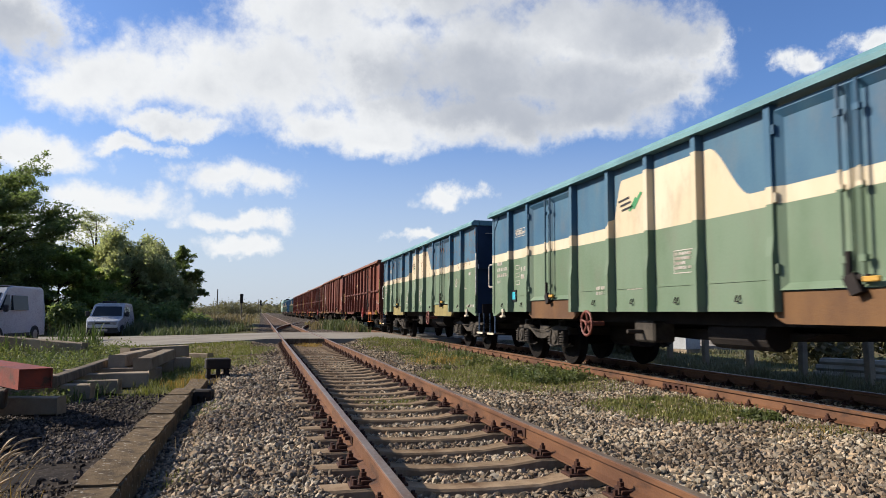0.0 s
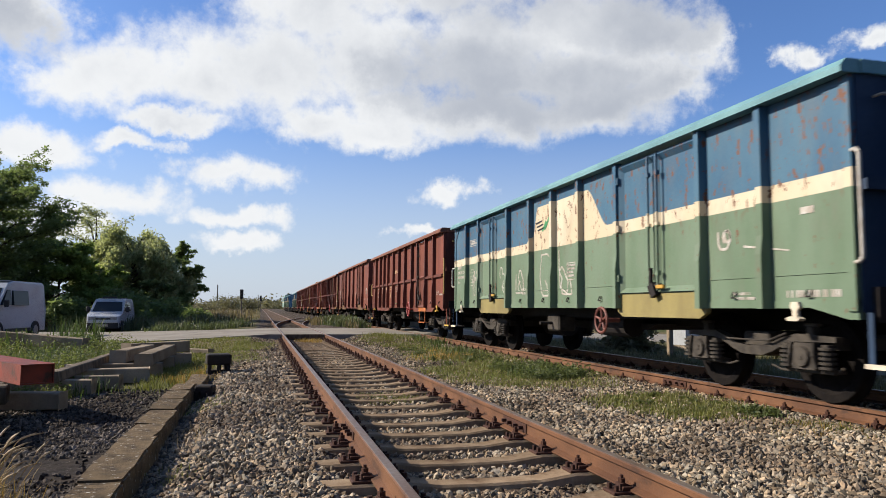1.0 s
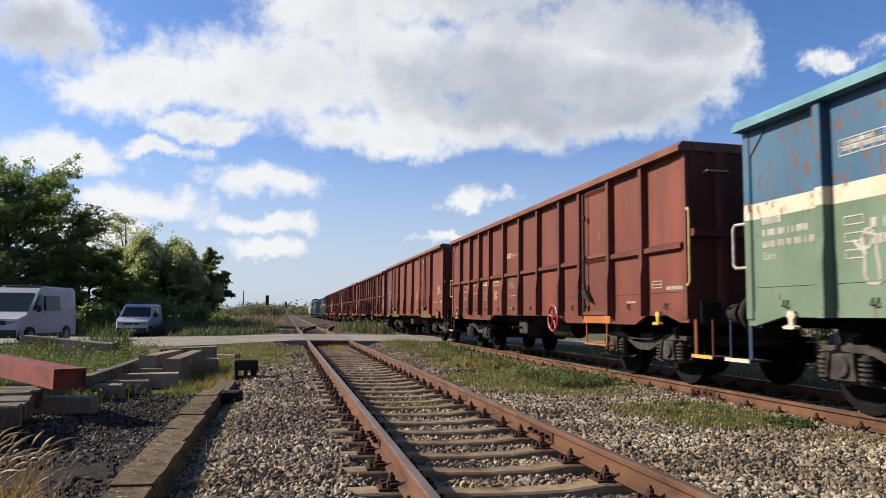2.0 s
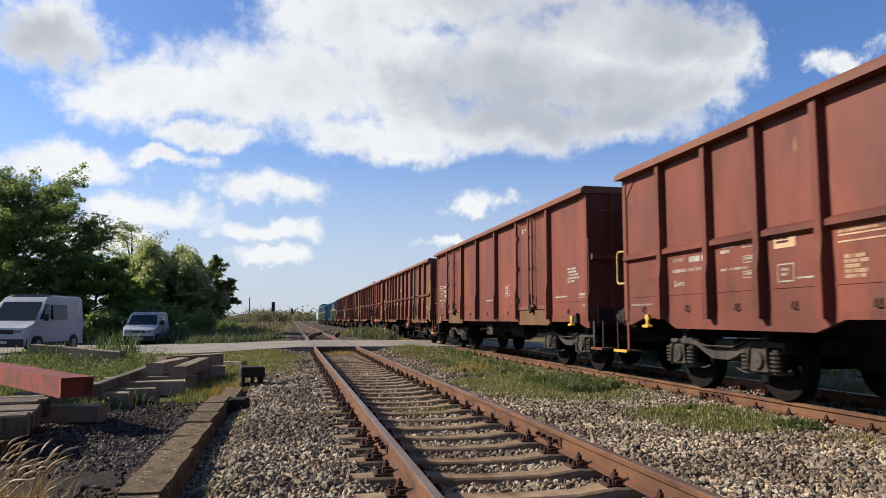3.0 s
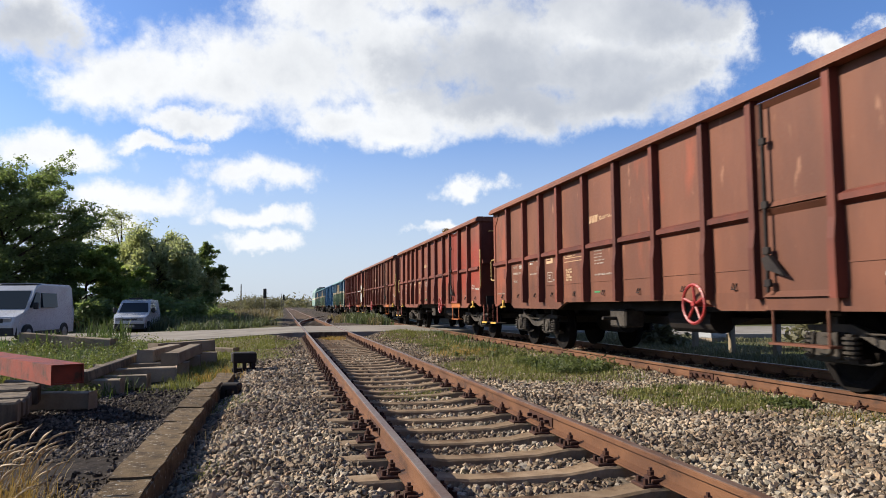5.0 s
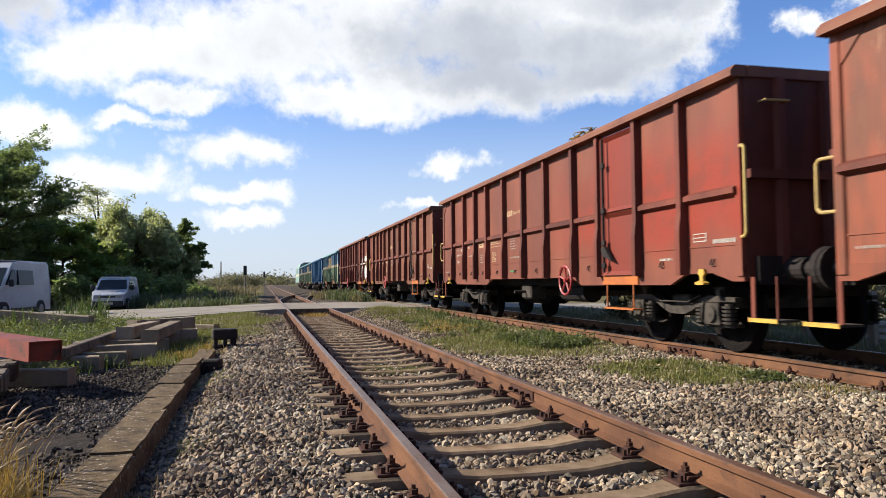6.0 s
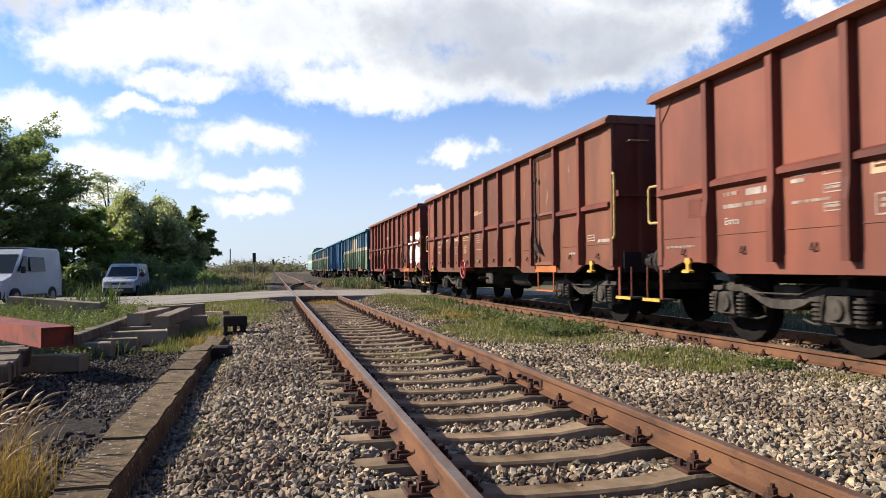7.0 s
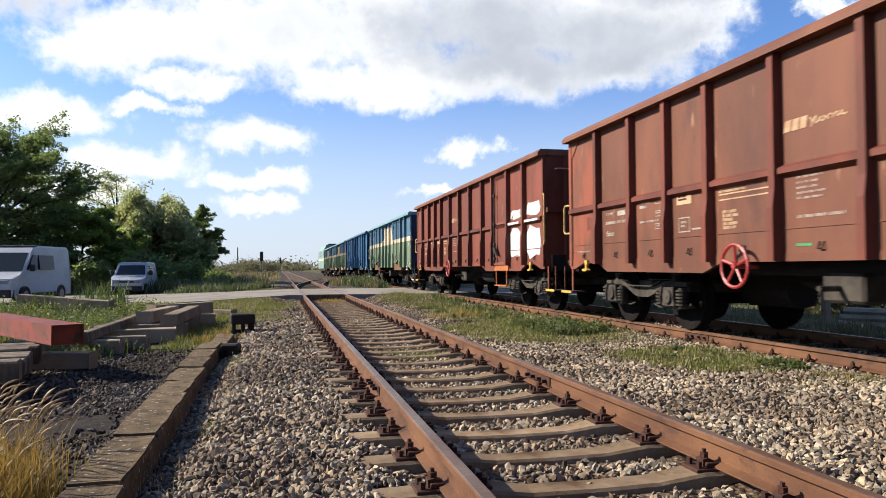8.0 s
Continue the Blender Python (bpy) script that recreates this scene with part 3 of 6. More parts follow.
def crossover():
    tr = thing("turnout", pose(0, 0, 0), "rusty turnout rails curving between the two tracks beyond the crossing", "railway track")

    def line(off):
        def fx(y):
            u = min(1.0, max(0.0, (y - 38.0) / 55.0))
            return T1 + off + (T2 - T1) * (u * u * (3 - 2 * u))
        return fx
    for s in (-1, 1):
        r = curved_rail("rail", line(s * GAUGE / 2), 38.5, 93.0, 1.0, tr, M["rail_side"], dz=-0.002)
        curved_rail("rail_head", line(s * GAUGE / 2), 38.5, 93.0, 1.0, r, M["rail_top"], HEAD, dz=-0.002)
    for k in range(70):
        y = 38.6 + 0.62 * k
        x = line(0)(y)
        part("timber", box(B(), T1 - 1.25, max(T1 + 1.25, x + 1.25), y - 0.12, y + 0.12, -0.32, -0.17), M["old_wood"], tr)


crossover()


# ---- road over the tracks ----
def build_road():
    bm = B()
    cols = [-60, -20, -12, -8, -5, -2.5, 0.3, T1, 3.0, T2 - 1.2, T2 + 1.2, 10, 14, 30, 80]
    lo, hi = [], []
    for x in cols:
        z = road_z(x)
        y0 = 26.6 - 0.10 * max(0.0, x - T1) - 1.4 * ease(0.5, -3.0, x)
        lo.append((x, y0, z))
        hi.append((x, 34.6 + (0.0 if x > -2 else 7.0 * min(1.0, (-2 - x) / 8)), z))
    for dz, flip in ((0.0, False), (-0.33, True)):
        vs = [[bm.verts.new((x, y, z + dz)) for x, y, z in row] for row in (lo, hi)]
        for i in range(len(cols) - 1):
            f = (vs[0][i], vs[0][i + 1], vs[1][i + 1], vs[1][i])
            bm.faces.new(f[::-1] if flip else f)
        if not flip:
            top = vs
    for r in (0, 1):
        for i in range(len(cols) - 1):
            bm.faces.new((top[r][i], vs[r][i], vs[r][i + 1], top[r][i + 1]))
    road = part("road", bm, M["asphalt"], None)
    tagged(road, "worn grey asphalt road crossing both tracks", "road", kind="structure")
    for xc in (T1, T2):
        bm = box(B(), xc - 0.66, xc + 0.66, 26.35, 26.55, -0.20, -0.004, 0.01)
        part("crossing_beam", bm, M["old_wood"], road)


build_road()

# ---- wagons ----
L = 13.7            # body length
PITCH = 15.05       # wagon to wagon
XS = -1.43          # outer face of the side panels, from the centre line


def lathe_x(profile, seg):
    """A body turned round the x axis from (x, radius) pairs."""
    bm = B()
    rows = [[bm.verts.new((x, r * math.cos(6.28319 * i / seg), r * math.sin(6.28319 * i / seg))) for i in range(seg)] for x, r in profile]
    for a, b in zip(rows, rows[1:]):
        for i in range(seg):
            bm.faces.new((a[i], a[(i + 1) % seg], b[(i + 1) % seg], b[i]))
    bm.faces.new(rows[0][::-1])
    bm.faces.new(rows[-1])
    return bm


wheelsets = []      # with their place along the wagon


def bogie(wagon, yc):
    bm = B()
    half = [(0.0, 0.455), (0.18, 0.46), (0.34, 0.51), (0.50, 0.585), (0.70, 0.635), (1.26, 0.645), (1.26, 0.70), (0.72, 0.72), (0.48, 0.665), (0.30, 0.60), (0.16, 0.565), (0.0, 0.56)]
    frame_poly = half + [(-a, b) for a, b in half[-2:0:-1]]
    for s in (-1, 1):
        prism(bm, [(yc + a, b) for a, b in frame_poly], "x", s * 1.06, s * 0.96)
    box(bm, -1.0, 1.0, yc - 0.22, yc + 0.22, 0.45, 0.72, 0.02)
    for d in (-1.12, 1.12):
        box(bm, -0.95, 0.95, yc + d - 0.05, yc + d + 0.05, 0.56, 0.68)
    for s in (-1, 1):
        # brake tie rods, hung low along the frame, and damper rods over the axles
        tube(bm, [(s * 1.02, yc - 1.32, 0.40), (s * 1.02, yc - 1.20, 0.33), (s * 1.02, yc - 0.45, 0.32), (s * 1.02, yc - 0.30, 0.36)], 0.013, 6)
        tube(bm, [(s * 1.02, yc + 1.32, 0.40), (s * 1.02, yc + 1.20, 0.33), (s * 1.02, yc + 0.45, 0.32), (s * 1.02, yc + 0.30, 0.36)], 0.013, 6)
        tube(bm, [(s * 1.10, yc - 0.62, 0.72), (s * 1.12, yc - 0.35, 0.63), (s * 1.12, yc + 0.35, 0.63), (s * 1.10, yc + 0.62, 0.72)], 0.011, 6)
        for d in (-0.9, 0.9):
            box(bm, s * 1.0 - 0.05, s * 1.0 + 0.05, yc + d - 0.05, yc + d + 0.05, 0.70, 0.80, 0.01)
            box(bm, s * 1.0 - 0.03, s * 1.0 + 0.03, yc + d - 0.10, yc + d + 0.10, 0.80, 0.83)
    bo = part("bogie", bm, M["bogie"], wagon)
    for d in (-0.9, 0.9):
        half = [(0.0, 0.085), (0.66, 0.085), (0.66, 0.15), (0.685, 0.36), (0.68, 0.485), (0.712, 0.485), (0.722, 0.458), (0.82, 0.452), (0.825, 0.37), (0.79, 0.34), (0.80, 0.16), (0.86, 0.13), (0.86, 0.075), (1.05, 0.07), (1.05, 0.001)]
        bm = lathe_x([(-x, r) for x, r in half[::-1]] + half[1:], 26)
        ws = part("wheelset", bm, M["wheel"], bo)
        ws.matrix_basis = pose(0, yc + d, 0.46)
        wheelsets.append((ws, yc + d))
        for s in (-1, 1):
            bm = B()
            prism(bm, [(yc + d - 0.16, 0.36), (yc + d + 0.16, 0.36), (yc + d + 0.19, 0.50), (yc + d + 0.12, 0.63), (yc + d - 0.12, 0.63), (yc + d - 0.19, 0.50)], "x", s * 0.95, s * 1.14)
            cyl(bm, (s * 1.14, yc + d, 0.49), (s * 1.175, yc + d, 0.49), 0.115, 0.10, seg=14)
            for e in (-0.155, 0.155):
                tube(bm, [(s * 1.15, yc + d + e, 0.64), (s * 1.165, yc + d + e * 1.1, 0.50), (s * 1.15, yc + d + e * 1.25, 0.38)], 0.016, 6)
            box(bm, s * 1.0 - 0.08, s * 1.0 + 0.08, yc + d - 0.34, yc + d + 0.34, 0.33, 0.37)
            box(bm, s * 1.177 - 0.004, s * 1.177 + 0.004, yc + d - 0.03, yc + d + 0.03, 0.46, 0.52)
            part("axle_box", bm, M["bogie"], bo)
            for e in (-0.275, 0.275):
                bm = B()
                for i in range(5):
                    z = 0.375 + 0.048 * i
                    cyl(bm, (s * 1.08, yc + d + e, z), (s * 1.08, yc + d + e, z + 0.026), 0.086, seg=12)
                cyl(bm, (s * 1.08, yc + d + e, 0.36), (s * 1.08, yc + d + e, 0.62), 0.055, seg=8)
                part("spring", bm, M["bogie"], bo)
    return bo


def bars(wagon, name, y, z, w, h, rows, material, seed=0, x=XS - 0.0035, fill=0.62):
    """Unreadable lettering: rows of short bars on the side."""
    rnd = random.Random(seed)
    bm = B()
    rh = h / rows
    for r in range(rows):
        a = 0.0
        long = w * (1.0 if rows == 1 or fill > 0.9 else rnd.uniform(0.55, 1.0))
        while a < long:
            b = min(long, a + rnd.uniform(0.22, 0.42) * rh)
            box(bm, x - 0.0015, x + 0.0015, y + w - b, y + w - a, z + h - r * rh - rh * fill, z + h - r * rh)
            a = b + rh * (0.55 if rnd.random() < 0.18 else 0.13)
    return tagged(part(name, bm, material, wagon), kind="stuff")


def outline(wagon, name, y, z, w, h, t, material, x=XS - 0.0035):
    bm = B()
    for a in ((y, y + w, z, z + t), (y, y + w, z + h - t, z + h), (y, y + t, z + t, z + h - t), (y + w - t, y + w, z + t, z + h - t)):
        box(bm, x - 0.0015, x + 0.0015, *a)
    return part(name, bm, material, wagon)


def letters(wagon, text, y, z, size):
    """Readable lettering on the near side, reading towards -y."""
    cu = bpy.data.curves.new("letters", "FONT")
    cu.body, cu.size, cu.extrude = text, size, 0.001
    tmp = new("letters", cu)
    me = bpy.data.meshes.new_from_object(tmp.evaluated_get(bpy.context.evaluated_depsgraph_get()))
    bpy.data.objects.remove(tmp)
    me.materials.clear()
    me.materials.append(M["white_letter"])
    ob = new("lettering", me)
    ob.parent = wagon
    ob.matrix_basis = Matrix.Translation((XS - 0.004, y, z)) @ Matrix(((0, 0, -1, 0), (-1, 0, 0, 0), (0, 1, 0, 0), (0, 0, 0, 1)))
    return ob


def scribble(wagon, y, z, size, seed):
    """A looping spray-can stroke on the near side."""
    rnd = random.Random(seed)
    a, p, pts = 0.0, Vector((0, 0)), []
    for i in range(26):
        a += rnd.uniform(-0.2, 1.1) if i % 7 else rnd.uniform(-2.5, 2.5)
        p = p + Vector((math.cos(a) * 0.8, math.sin(a) * 1.15)) * size * 0.17
        p = Vector((max(-size / 2, min(size / 2, p.x)), max(-size * 0.5, min(size * 0.5, p.y))))
        pts.append((XS - 0.004, y + p.x, z + p.y))
    bm = tube(B(), pts, 0.017, 5)
    for v in bm.verts:
        v.co.x = XS - 0.004 + (v.co.x - XS + 0.004) * 0.15
    return part("graffiti", bm, M["white_letter"], wagon)


def handwheel(wagon, y, z, r, material, x=-1.56):
    bm = B()
    n = 20
    pts = [(x, y + r * math.cos(6.28319 * i / n), z + r * math.sin(6.28319 * i / n)) for i in range(n + 1)]
    tube(bm, pts, 0.021, 6)
    for k in range(5):
        a = 6.28319 * k / 5 + 0.3
        cyl(bm, (x + 0.02, y, z), (x, y + r * math.cos(a), z + r * math.sin(a)), 0.018, seg=6)
    cyl(bm, (x - 0.02, y, z), (x + 0.30, y, z), 0.035, seg=8)
    return part("handwheel", bm, material, wagon)


def base_wagon(name, label, posts, doors, look_of, mid_rail, y0, deep, H=3.09, low=0.985):
    """posts: y of the side posts; doors: (y0, y1) of the door bays. look_of: materials by part."""
    w = thing(name, pose(T2, y0, 0), label, "freight wagon", "wagons of the train")
    edges = [0.0] + posts + [L]
    sill_z = 1.0
    # near side, panel by panel
    for a, b in zip(edges, edges[1:]):
        if any(abs(a - d[0]) < 0.01 for d in doors):
            continue
        bm = box(B(), XS, XS + 0.03, a, b, sill_z, H)
        box(bm, XS - 0.009, XS + 0.01, a + 0.09, b - 0.09, 1.315, 1.33)
        part("side_panel", bm, look_of["panel"], w)
        if mid_rail:
            prism(bm := B(), [(XS - 0.075, 1.90), (XS - 0.075, 1.96), (XS, 2.00), (XS, 1.86)], "y", a + 0.07, b - 0.07)
            part("mid_rail", bm, look_of["post"], w)
        # tie-down hook
        c = (a + b) / 2
        tube(bm := B(), [(XS - 0.005, c - 0.03, 1.17), (XS - 0.03, c - 0.035, 1.10), (XS - 0.03, c + 0.035, 1.10), (XS - 0.005, c + 0.03, 1.17)], 0.008, 5)
        part("hook", bm, M["underframe"], w)
    for y in posts:
        prism(bm := B(), [(XS, y - 0.062), (XS - 0.100, y - 0.048), (XS - 0.100, y + 0.048), (XS, y + 0.062)], "z", sill_z - 0.02, H)
        prism(bm, [(XS - 0.100, sill_z - 0.02), (XS - 0.125, sill_z - 0.02), (XS - 0.125, 1.55), (XS - 0.100, 1.75)], "y", y - 0.048, y + 0.048)
        part("post", bm, look_of["post"], w)
    for y, s in ((0.0, 1), (L, -1)):
        prism(bm := B(), [(XS - 0.03, y), (XS - 0.03, y + s * 0.10), (XS, y + s * 0.12), (XS, y)], "z", sill_z - 0.04, H)
        part("corner_post", bm, look_of["panel"], w)
        # gusset under the rim
        prism(bm := B(), [(y + s * 0.1, H), (y + s * 0.42, H), (y + s * 0.1, H - 0.31)], "x", XS - 0.015, XS)
        part("gusset", bm, look_of["panel"], w)
    # far side in one plate with its posts
    bm = box(B(), 1.40, 1.43, 0.0, L, sill_z, H)
    for y in posts:
        box(bm, 1.43, 1.515, y - 0.05, y + 0.05, sill_z, H)
    part("far_side", bm, look_of["panel"], w)
    # rim
    rim = B()
    for s in (-1, 1):
        prism(rim, [(s * 1.36, H), (s * 1.575, H), (s * 1.575, H + 0.06), (s * 1.51, H + 0.13), (s * 1.36, H + 0.13)], "y", -0.04, L + 0.04)
    for y in (-0.06, L - 0.10):
        box(rim, -1.36, 1.36, y, y + 0.16, H, H + 0.125)
    part("rim", rim, look_of["rim"], w)
    # ends
    for y, s in ((0.0, -1), (L, 1)):
        bm = box(B(), -1.40, 1.40, y - 0.02, y + 0.02, sill_z - 0.05, H)
        part("end_wall", bm, look_of["end"], w)
        for x in (-0.95, -0.32, 0.32, 0.95):
            prism(bm := B(), [(x - 0.07, y + s * 0.018), (x - 0.045, y + s * 0.09), (x + 0.045, y + s * 0.09), (x + 0.07, y + s * 0.018)], "z", sill_z - 0.05, H)
            part("end_post", bm, look_of["end"], w)
        part("end_rail", box(B(), -1.40, 1.40, y + s * 0.06 - 0.045, y + s * 0.06 + 0.045, 2.05, 2.15), look_of["end"], w)
        # handrail at the corner
        zb, zt, out = (1.40, 2.42, 0.10) if s < 0 else (1.55, 2.06, 0.20)
        bend = 0.04
        tube(bm := B(), [(-1.44, y - s * 0.02, zt), (-1.47, y + s * (out - bend), zt), (-1.47, y + s * out, zt - bend), (-1.47, y + s * out, zb + bend), (-1.47, y + s * (out - bend), zb), (-1.44, y - s * 0.02, zb)], 0.019, 8)
        part("handrail", bm, look_of["handrail"], w)
        # buffers and headstock
        bm = box(B(), -1.30, 1.30, y - 0.06 + s * 0.02, y + 0.06 + s * 0.02, 0.86, 1.18)
        part("headstock", bm, M["underframe"], w)
        for x in (-0.88, 0.88):
            bm = B()
            cyl(bm, (x, y, 1.03), (x, y + s * 0.36, 1.03), 0.13, seg=14)
            cyl(bm, (x, y + s * 0.36, 1.03), (x, y + s * 0.60, 1.03), 0.09, seg=14)
            cyl(bm, (x, y + s * 0.60, 1.03), (x, y + s * 0.665, 1.03), 0.235, 0.22, seg=18)
            part("buffer", bm, M["underframe"], w)
        cyl(bm := B(), (0, y, 0.98), (0, y + s * 0.66, 0.92), 0.06, seg=8)
        part("coupler", bm, M["underframe"], w)
        # step plate beyond the corner, on two flat hangers
        st = part("step", box(B(), -1.42, -1.14, y + s * 0.26 - 0.23, y + s * 0.26 + 0.23, 0.465, 0.49), M["bogie"], w)
        part("step_edge", box(B(), -1.428, -1.42, y + s * 0.26 - 0.23, y + s * 0.26 + 0.23, 0.455, 0.50), look_of["step"], st)
        for d, wd in ((0.06, 0.030), (0.44, 0.010)):
            part("hanger", box(B(), -1.38, -1.36, y + s * d - wd, y + s * d + wd, 0.49, 0.95), look_of["hanger"], st)
        # rung high on the end wall
        tube(bm := B(), [(-1.20, y + s * 0.02, 2.93), (-1.20, y + s * 0.12, 2.93), (-0.88, y + s * 0.12, 2.93), (-0.88, y + s * 0.02, 2.93)], 0.014, 6)
        part("rung", bm, look_of["handrail"], w)
    # sill along the near side
    if deep:
        poly = [(0.0, 0.90), (0.20, 0.90), (0.58, 1.0), (1.15, 0.99), (1.50, 0.855), (4.20, 0.845), (4.60, 0.975)]
    else:
        poly = [(0.0, low - 0.10), (0.12, low - 0.10), (0.60, low + 0.01), (0.75, low)]
    poly = poly + [(L - y, z) for y, z in poly[::-1]] + [(L, 1.06), (0.0, 1.06)]
    prism(bm := B(), poly, "x", XS - 0.008, XS + 0.05)
    part("side_sill", bm, look_of["panel"], w)
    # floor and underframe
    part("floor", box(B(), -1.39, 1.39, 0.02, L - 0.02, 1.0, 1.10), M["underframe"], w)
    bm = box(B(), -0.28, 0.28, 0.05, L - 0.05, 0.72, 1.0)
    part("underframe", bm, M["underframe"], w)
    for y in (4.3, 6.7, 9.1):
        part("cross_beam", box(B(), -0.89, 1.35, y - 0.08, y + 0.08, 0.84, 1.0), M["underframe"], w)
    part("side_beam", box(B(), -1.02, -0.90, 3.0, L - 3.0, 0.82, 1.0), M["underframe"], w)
    cyl(bm := B(), (-0.75, 5.2, 0.72), (-0.75, 6.3, 0.72), 0.20, seg=16)
    part("air_tank", bm, M["underframe"], w)
    bm = box(B(), -1.20, -0.85, 7.2, 7.75, 0.55, 0.85, 0.03)
    cyl(bm, (-1.19, 7.5, 0.70), (-1.45, 7.5, 0.70), 0.03, seg=8)
    part("brake_gear", bm, M["bogie"], w)
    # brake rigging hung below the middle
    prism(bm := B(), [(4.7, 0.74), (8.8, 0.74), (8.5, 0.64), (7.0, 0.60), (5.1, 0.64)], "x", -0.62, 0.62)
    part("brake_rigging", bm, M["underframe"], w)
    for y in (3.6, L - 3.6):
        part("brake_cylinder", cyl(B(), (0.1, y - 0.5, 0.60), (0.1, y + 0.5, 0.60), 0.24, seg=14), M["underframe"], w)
    for yc in (1.95, L - 1.95):
        bogie(w, yc)
    # yellow towing brackets near the corners
    for y in (0.75, L - 0.75):
        bm = B()
        prism(bm, [(y - 0.045, 1.05), (y + 0.045, 1.05), (y + 0.065, 1.0), (y + 0.03, 0.96), (y + 0.035, 0.90), (y - 0.035, 0.90), (y - 0.03, 0.96), (y - 0.065, 1.0)], "x", XS - 0.05, XS - 0.012)
        prism(bm, [(y - 0.095, 0.885), (y - 0.07, 0.86), (y + 0.07, 0.86), (y + 0.095, 0.885), (y + 0.04, 0.905), (y - 0.04, 0.905)], "x", XS - 0.08, XS - 0.005)
        part("towing_bracket", bm, look_of["bracket"], w)
    return w


def framed(p, q, z0, z1, rim):
    """A plate with a raised frame round a sunk field, in one piece."""
    bm = box(B(), XS - 0.062, XS + 0.03, p, q, z0, z1)
    bm.normal_update()
    front = [f for f in bm.faces if f.normal.x < -0.9]
    bmesh.ops.inset_region(bm, faces=front, thickness=rim, use_even_offset=True)
    for v in front[0].verts:
        v.co.x += 0.058
    return bm


def double_door(w, a, b, look_of, D=0.0):
    """Two leaves with raised frames, hinges and a locking bar."""
    c = (a + b) / 2
    for i, (p, q) in enumerate(((a + 0.07, c - 0.012), (c + 0.012, b - 0.07))):
        leaf = part("door", framed(p, q, 1.20, 3.05 + D, 0.075), look_of["panel"], w)
        bm = B()
        yb = q - 0.10 if i == 0 else p + 0.10
        cyl(bm, (XS - 0.085, yb, 1.22), (XS - 0.085, yb, 3.06 + D), 0.019, seg=8)
        for z in (1.45, 2.1, 2.8):
            box(bm, XS - 0.105, XS - 0.055, yb - 0.035, yb + 0.035, z - 0.03, z + 0.03)
        part("locking_bar", bm, look_of["post"], leaf)
        ye = p if i == 0 else q
        for z in (1.42, 2.15, 2.86):
            part("hinge", cyl(B(), (XS - 0.075, ye, z - 0.05), (XS - 0.075, ye, z + 0.05), 0.022, seg=8), look_of["post"], leaf)
    bm = B()
    box(bm, XS - 0.10, XS - 0.04, c - 0.16, c + 0.14, 1.26, 1.31, 0.008)
    prism(bm, [(c - 0.10, 1.16), (c + 0.02, 1.12), (c + 0.10, 1.27), (c - 0.02, 1.33)], "x", XS - 0.12, XS - 0.05)
    cyl(bm, (XS - 0.09, c + 0.05, 1.30), (XS - 0.09, c + 0.05, 1.52), 0.028, seg=8)
    part("door_latch", bm, M["underframe"], w)
    part("latch_handle", box(B(), XS - 0.13, XS - 0.09, c - 0.30, c - 0.12, 1.24, 1.29, 0.008), look_of["latch"], w)
    part("door_sill", prism(B(), [(a - 0.05, 1.19), (b + 0.05, 1.19), (b + 0.05, 0.93), (b - 0.1, 0.86), (a + 0.1, 0.86), (a - 0.05, 0.93)], "x", XS - 0.03, XS + 0.03), look_of["sill"], w)
    part("door_head", box(B(), XS - 0.05, XS + 0.03, a, b, 3.05 + D, 3.088 + D), look_of["post"], w)


def single_door(w, a, b, look_of):
    """A narrow door in an upper and a lower leaf, with latch and a hanging step."""
    p, q = a + 0.09, b - 0.09
    for z0, z1 in ((1.0, 1.95), (1.97, 3.14)):
        part("door", framed(p, q, z0, z1, 0.065), look_of["door"], w)
    bm = B()
    cyl(bm, (XS - 0.080, q - 0.12, 1.05), (XS - 0.080, q - 0.12, 3.12), 0.02, seg=8)
    for z in (1.15, 1.5, 2.0, 2.7):
        box(bm, XS - 0.10, XS - 0.055, q - 0.17, q - 0.07, z - 0.04, z + 0.04, 0.008)
    prism(bm, [(q - 0.40, 1.22), (q - 0.10, 1.30), (q - 0.05, 1.42), (q - 0.16, 1.45)], "x", XS - 0.10, XS - 0.05)
    part("door_latch", bm, M["underframe"], w)
    part("door_sill", box(B(), XS - 0.03, XS, a + 0.05, b - 0.05, 0.86, 1.0), look_of["sill"], w)
    bm = B()
    for y in (p + 0.1, q - 0.1):
        cyl(bm, (XS - 0.02, y, 0.87), (XS - 0.02, y, 0.50), 0.015, seg=6)
    box(bm, XS - 0.06, XS + 0.10, p + 0.06, q - 0.06, 0.49, 0.515)
    part("hanging_step", bm, look_of["sill"], w)


def y_start(k):
    """Near end of wagon k at the start."""
    return 1.90 + PITCH * k - (0.10 if k in (2, 4, 5, 6, 7) else 0.0)


A_POSTS = [1.17, 2.27, 4.35, 5.67, 6.80, 7.93, 9.25, 11.33, 12.43]
A_DOORS = [(2.27, 4.35), (9.25, 11.33)]
B_POSTS = [1.94, 4.00, 5.84, 7.76, 9.60, 11.66]
B_DOORS = [(1.94, 4.00), (9.60, 11.66)]
C_POSTS = [1.13, 2.25, 3.44, 4.40, 5.65, 6.85, 8.07, 9.30, 10.28, 11.30, 12.47]


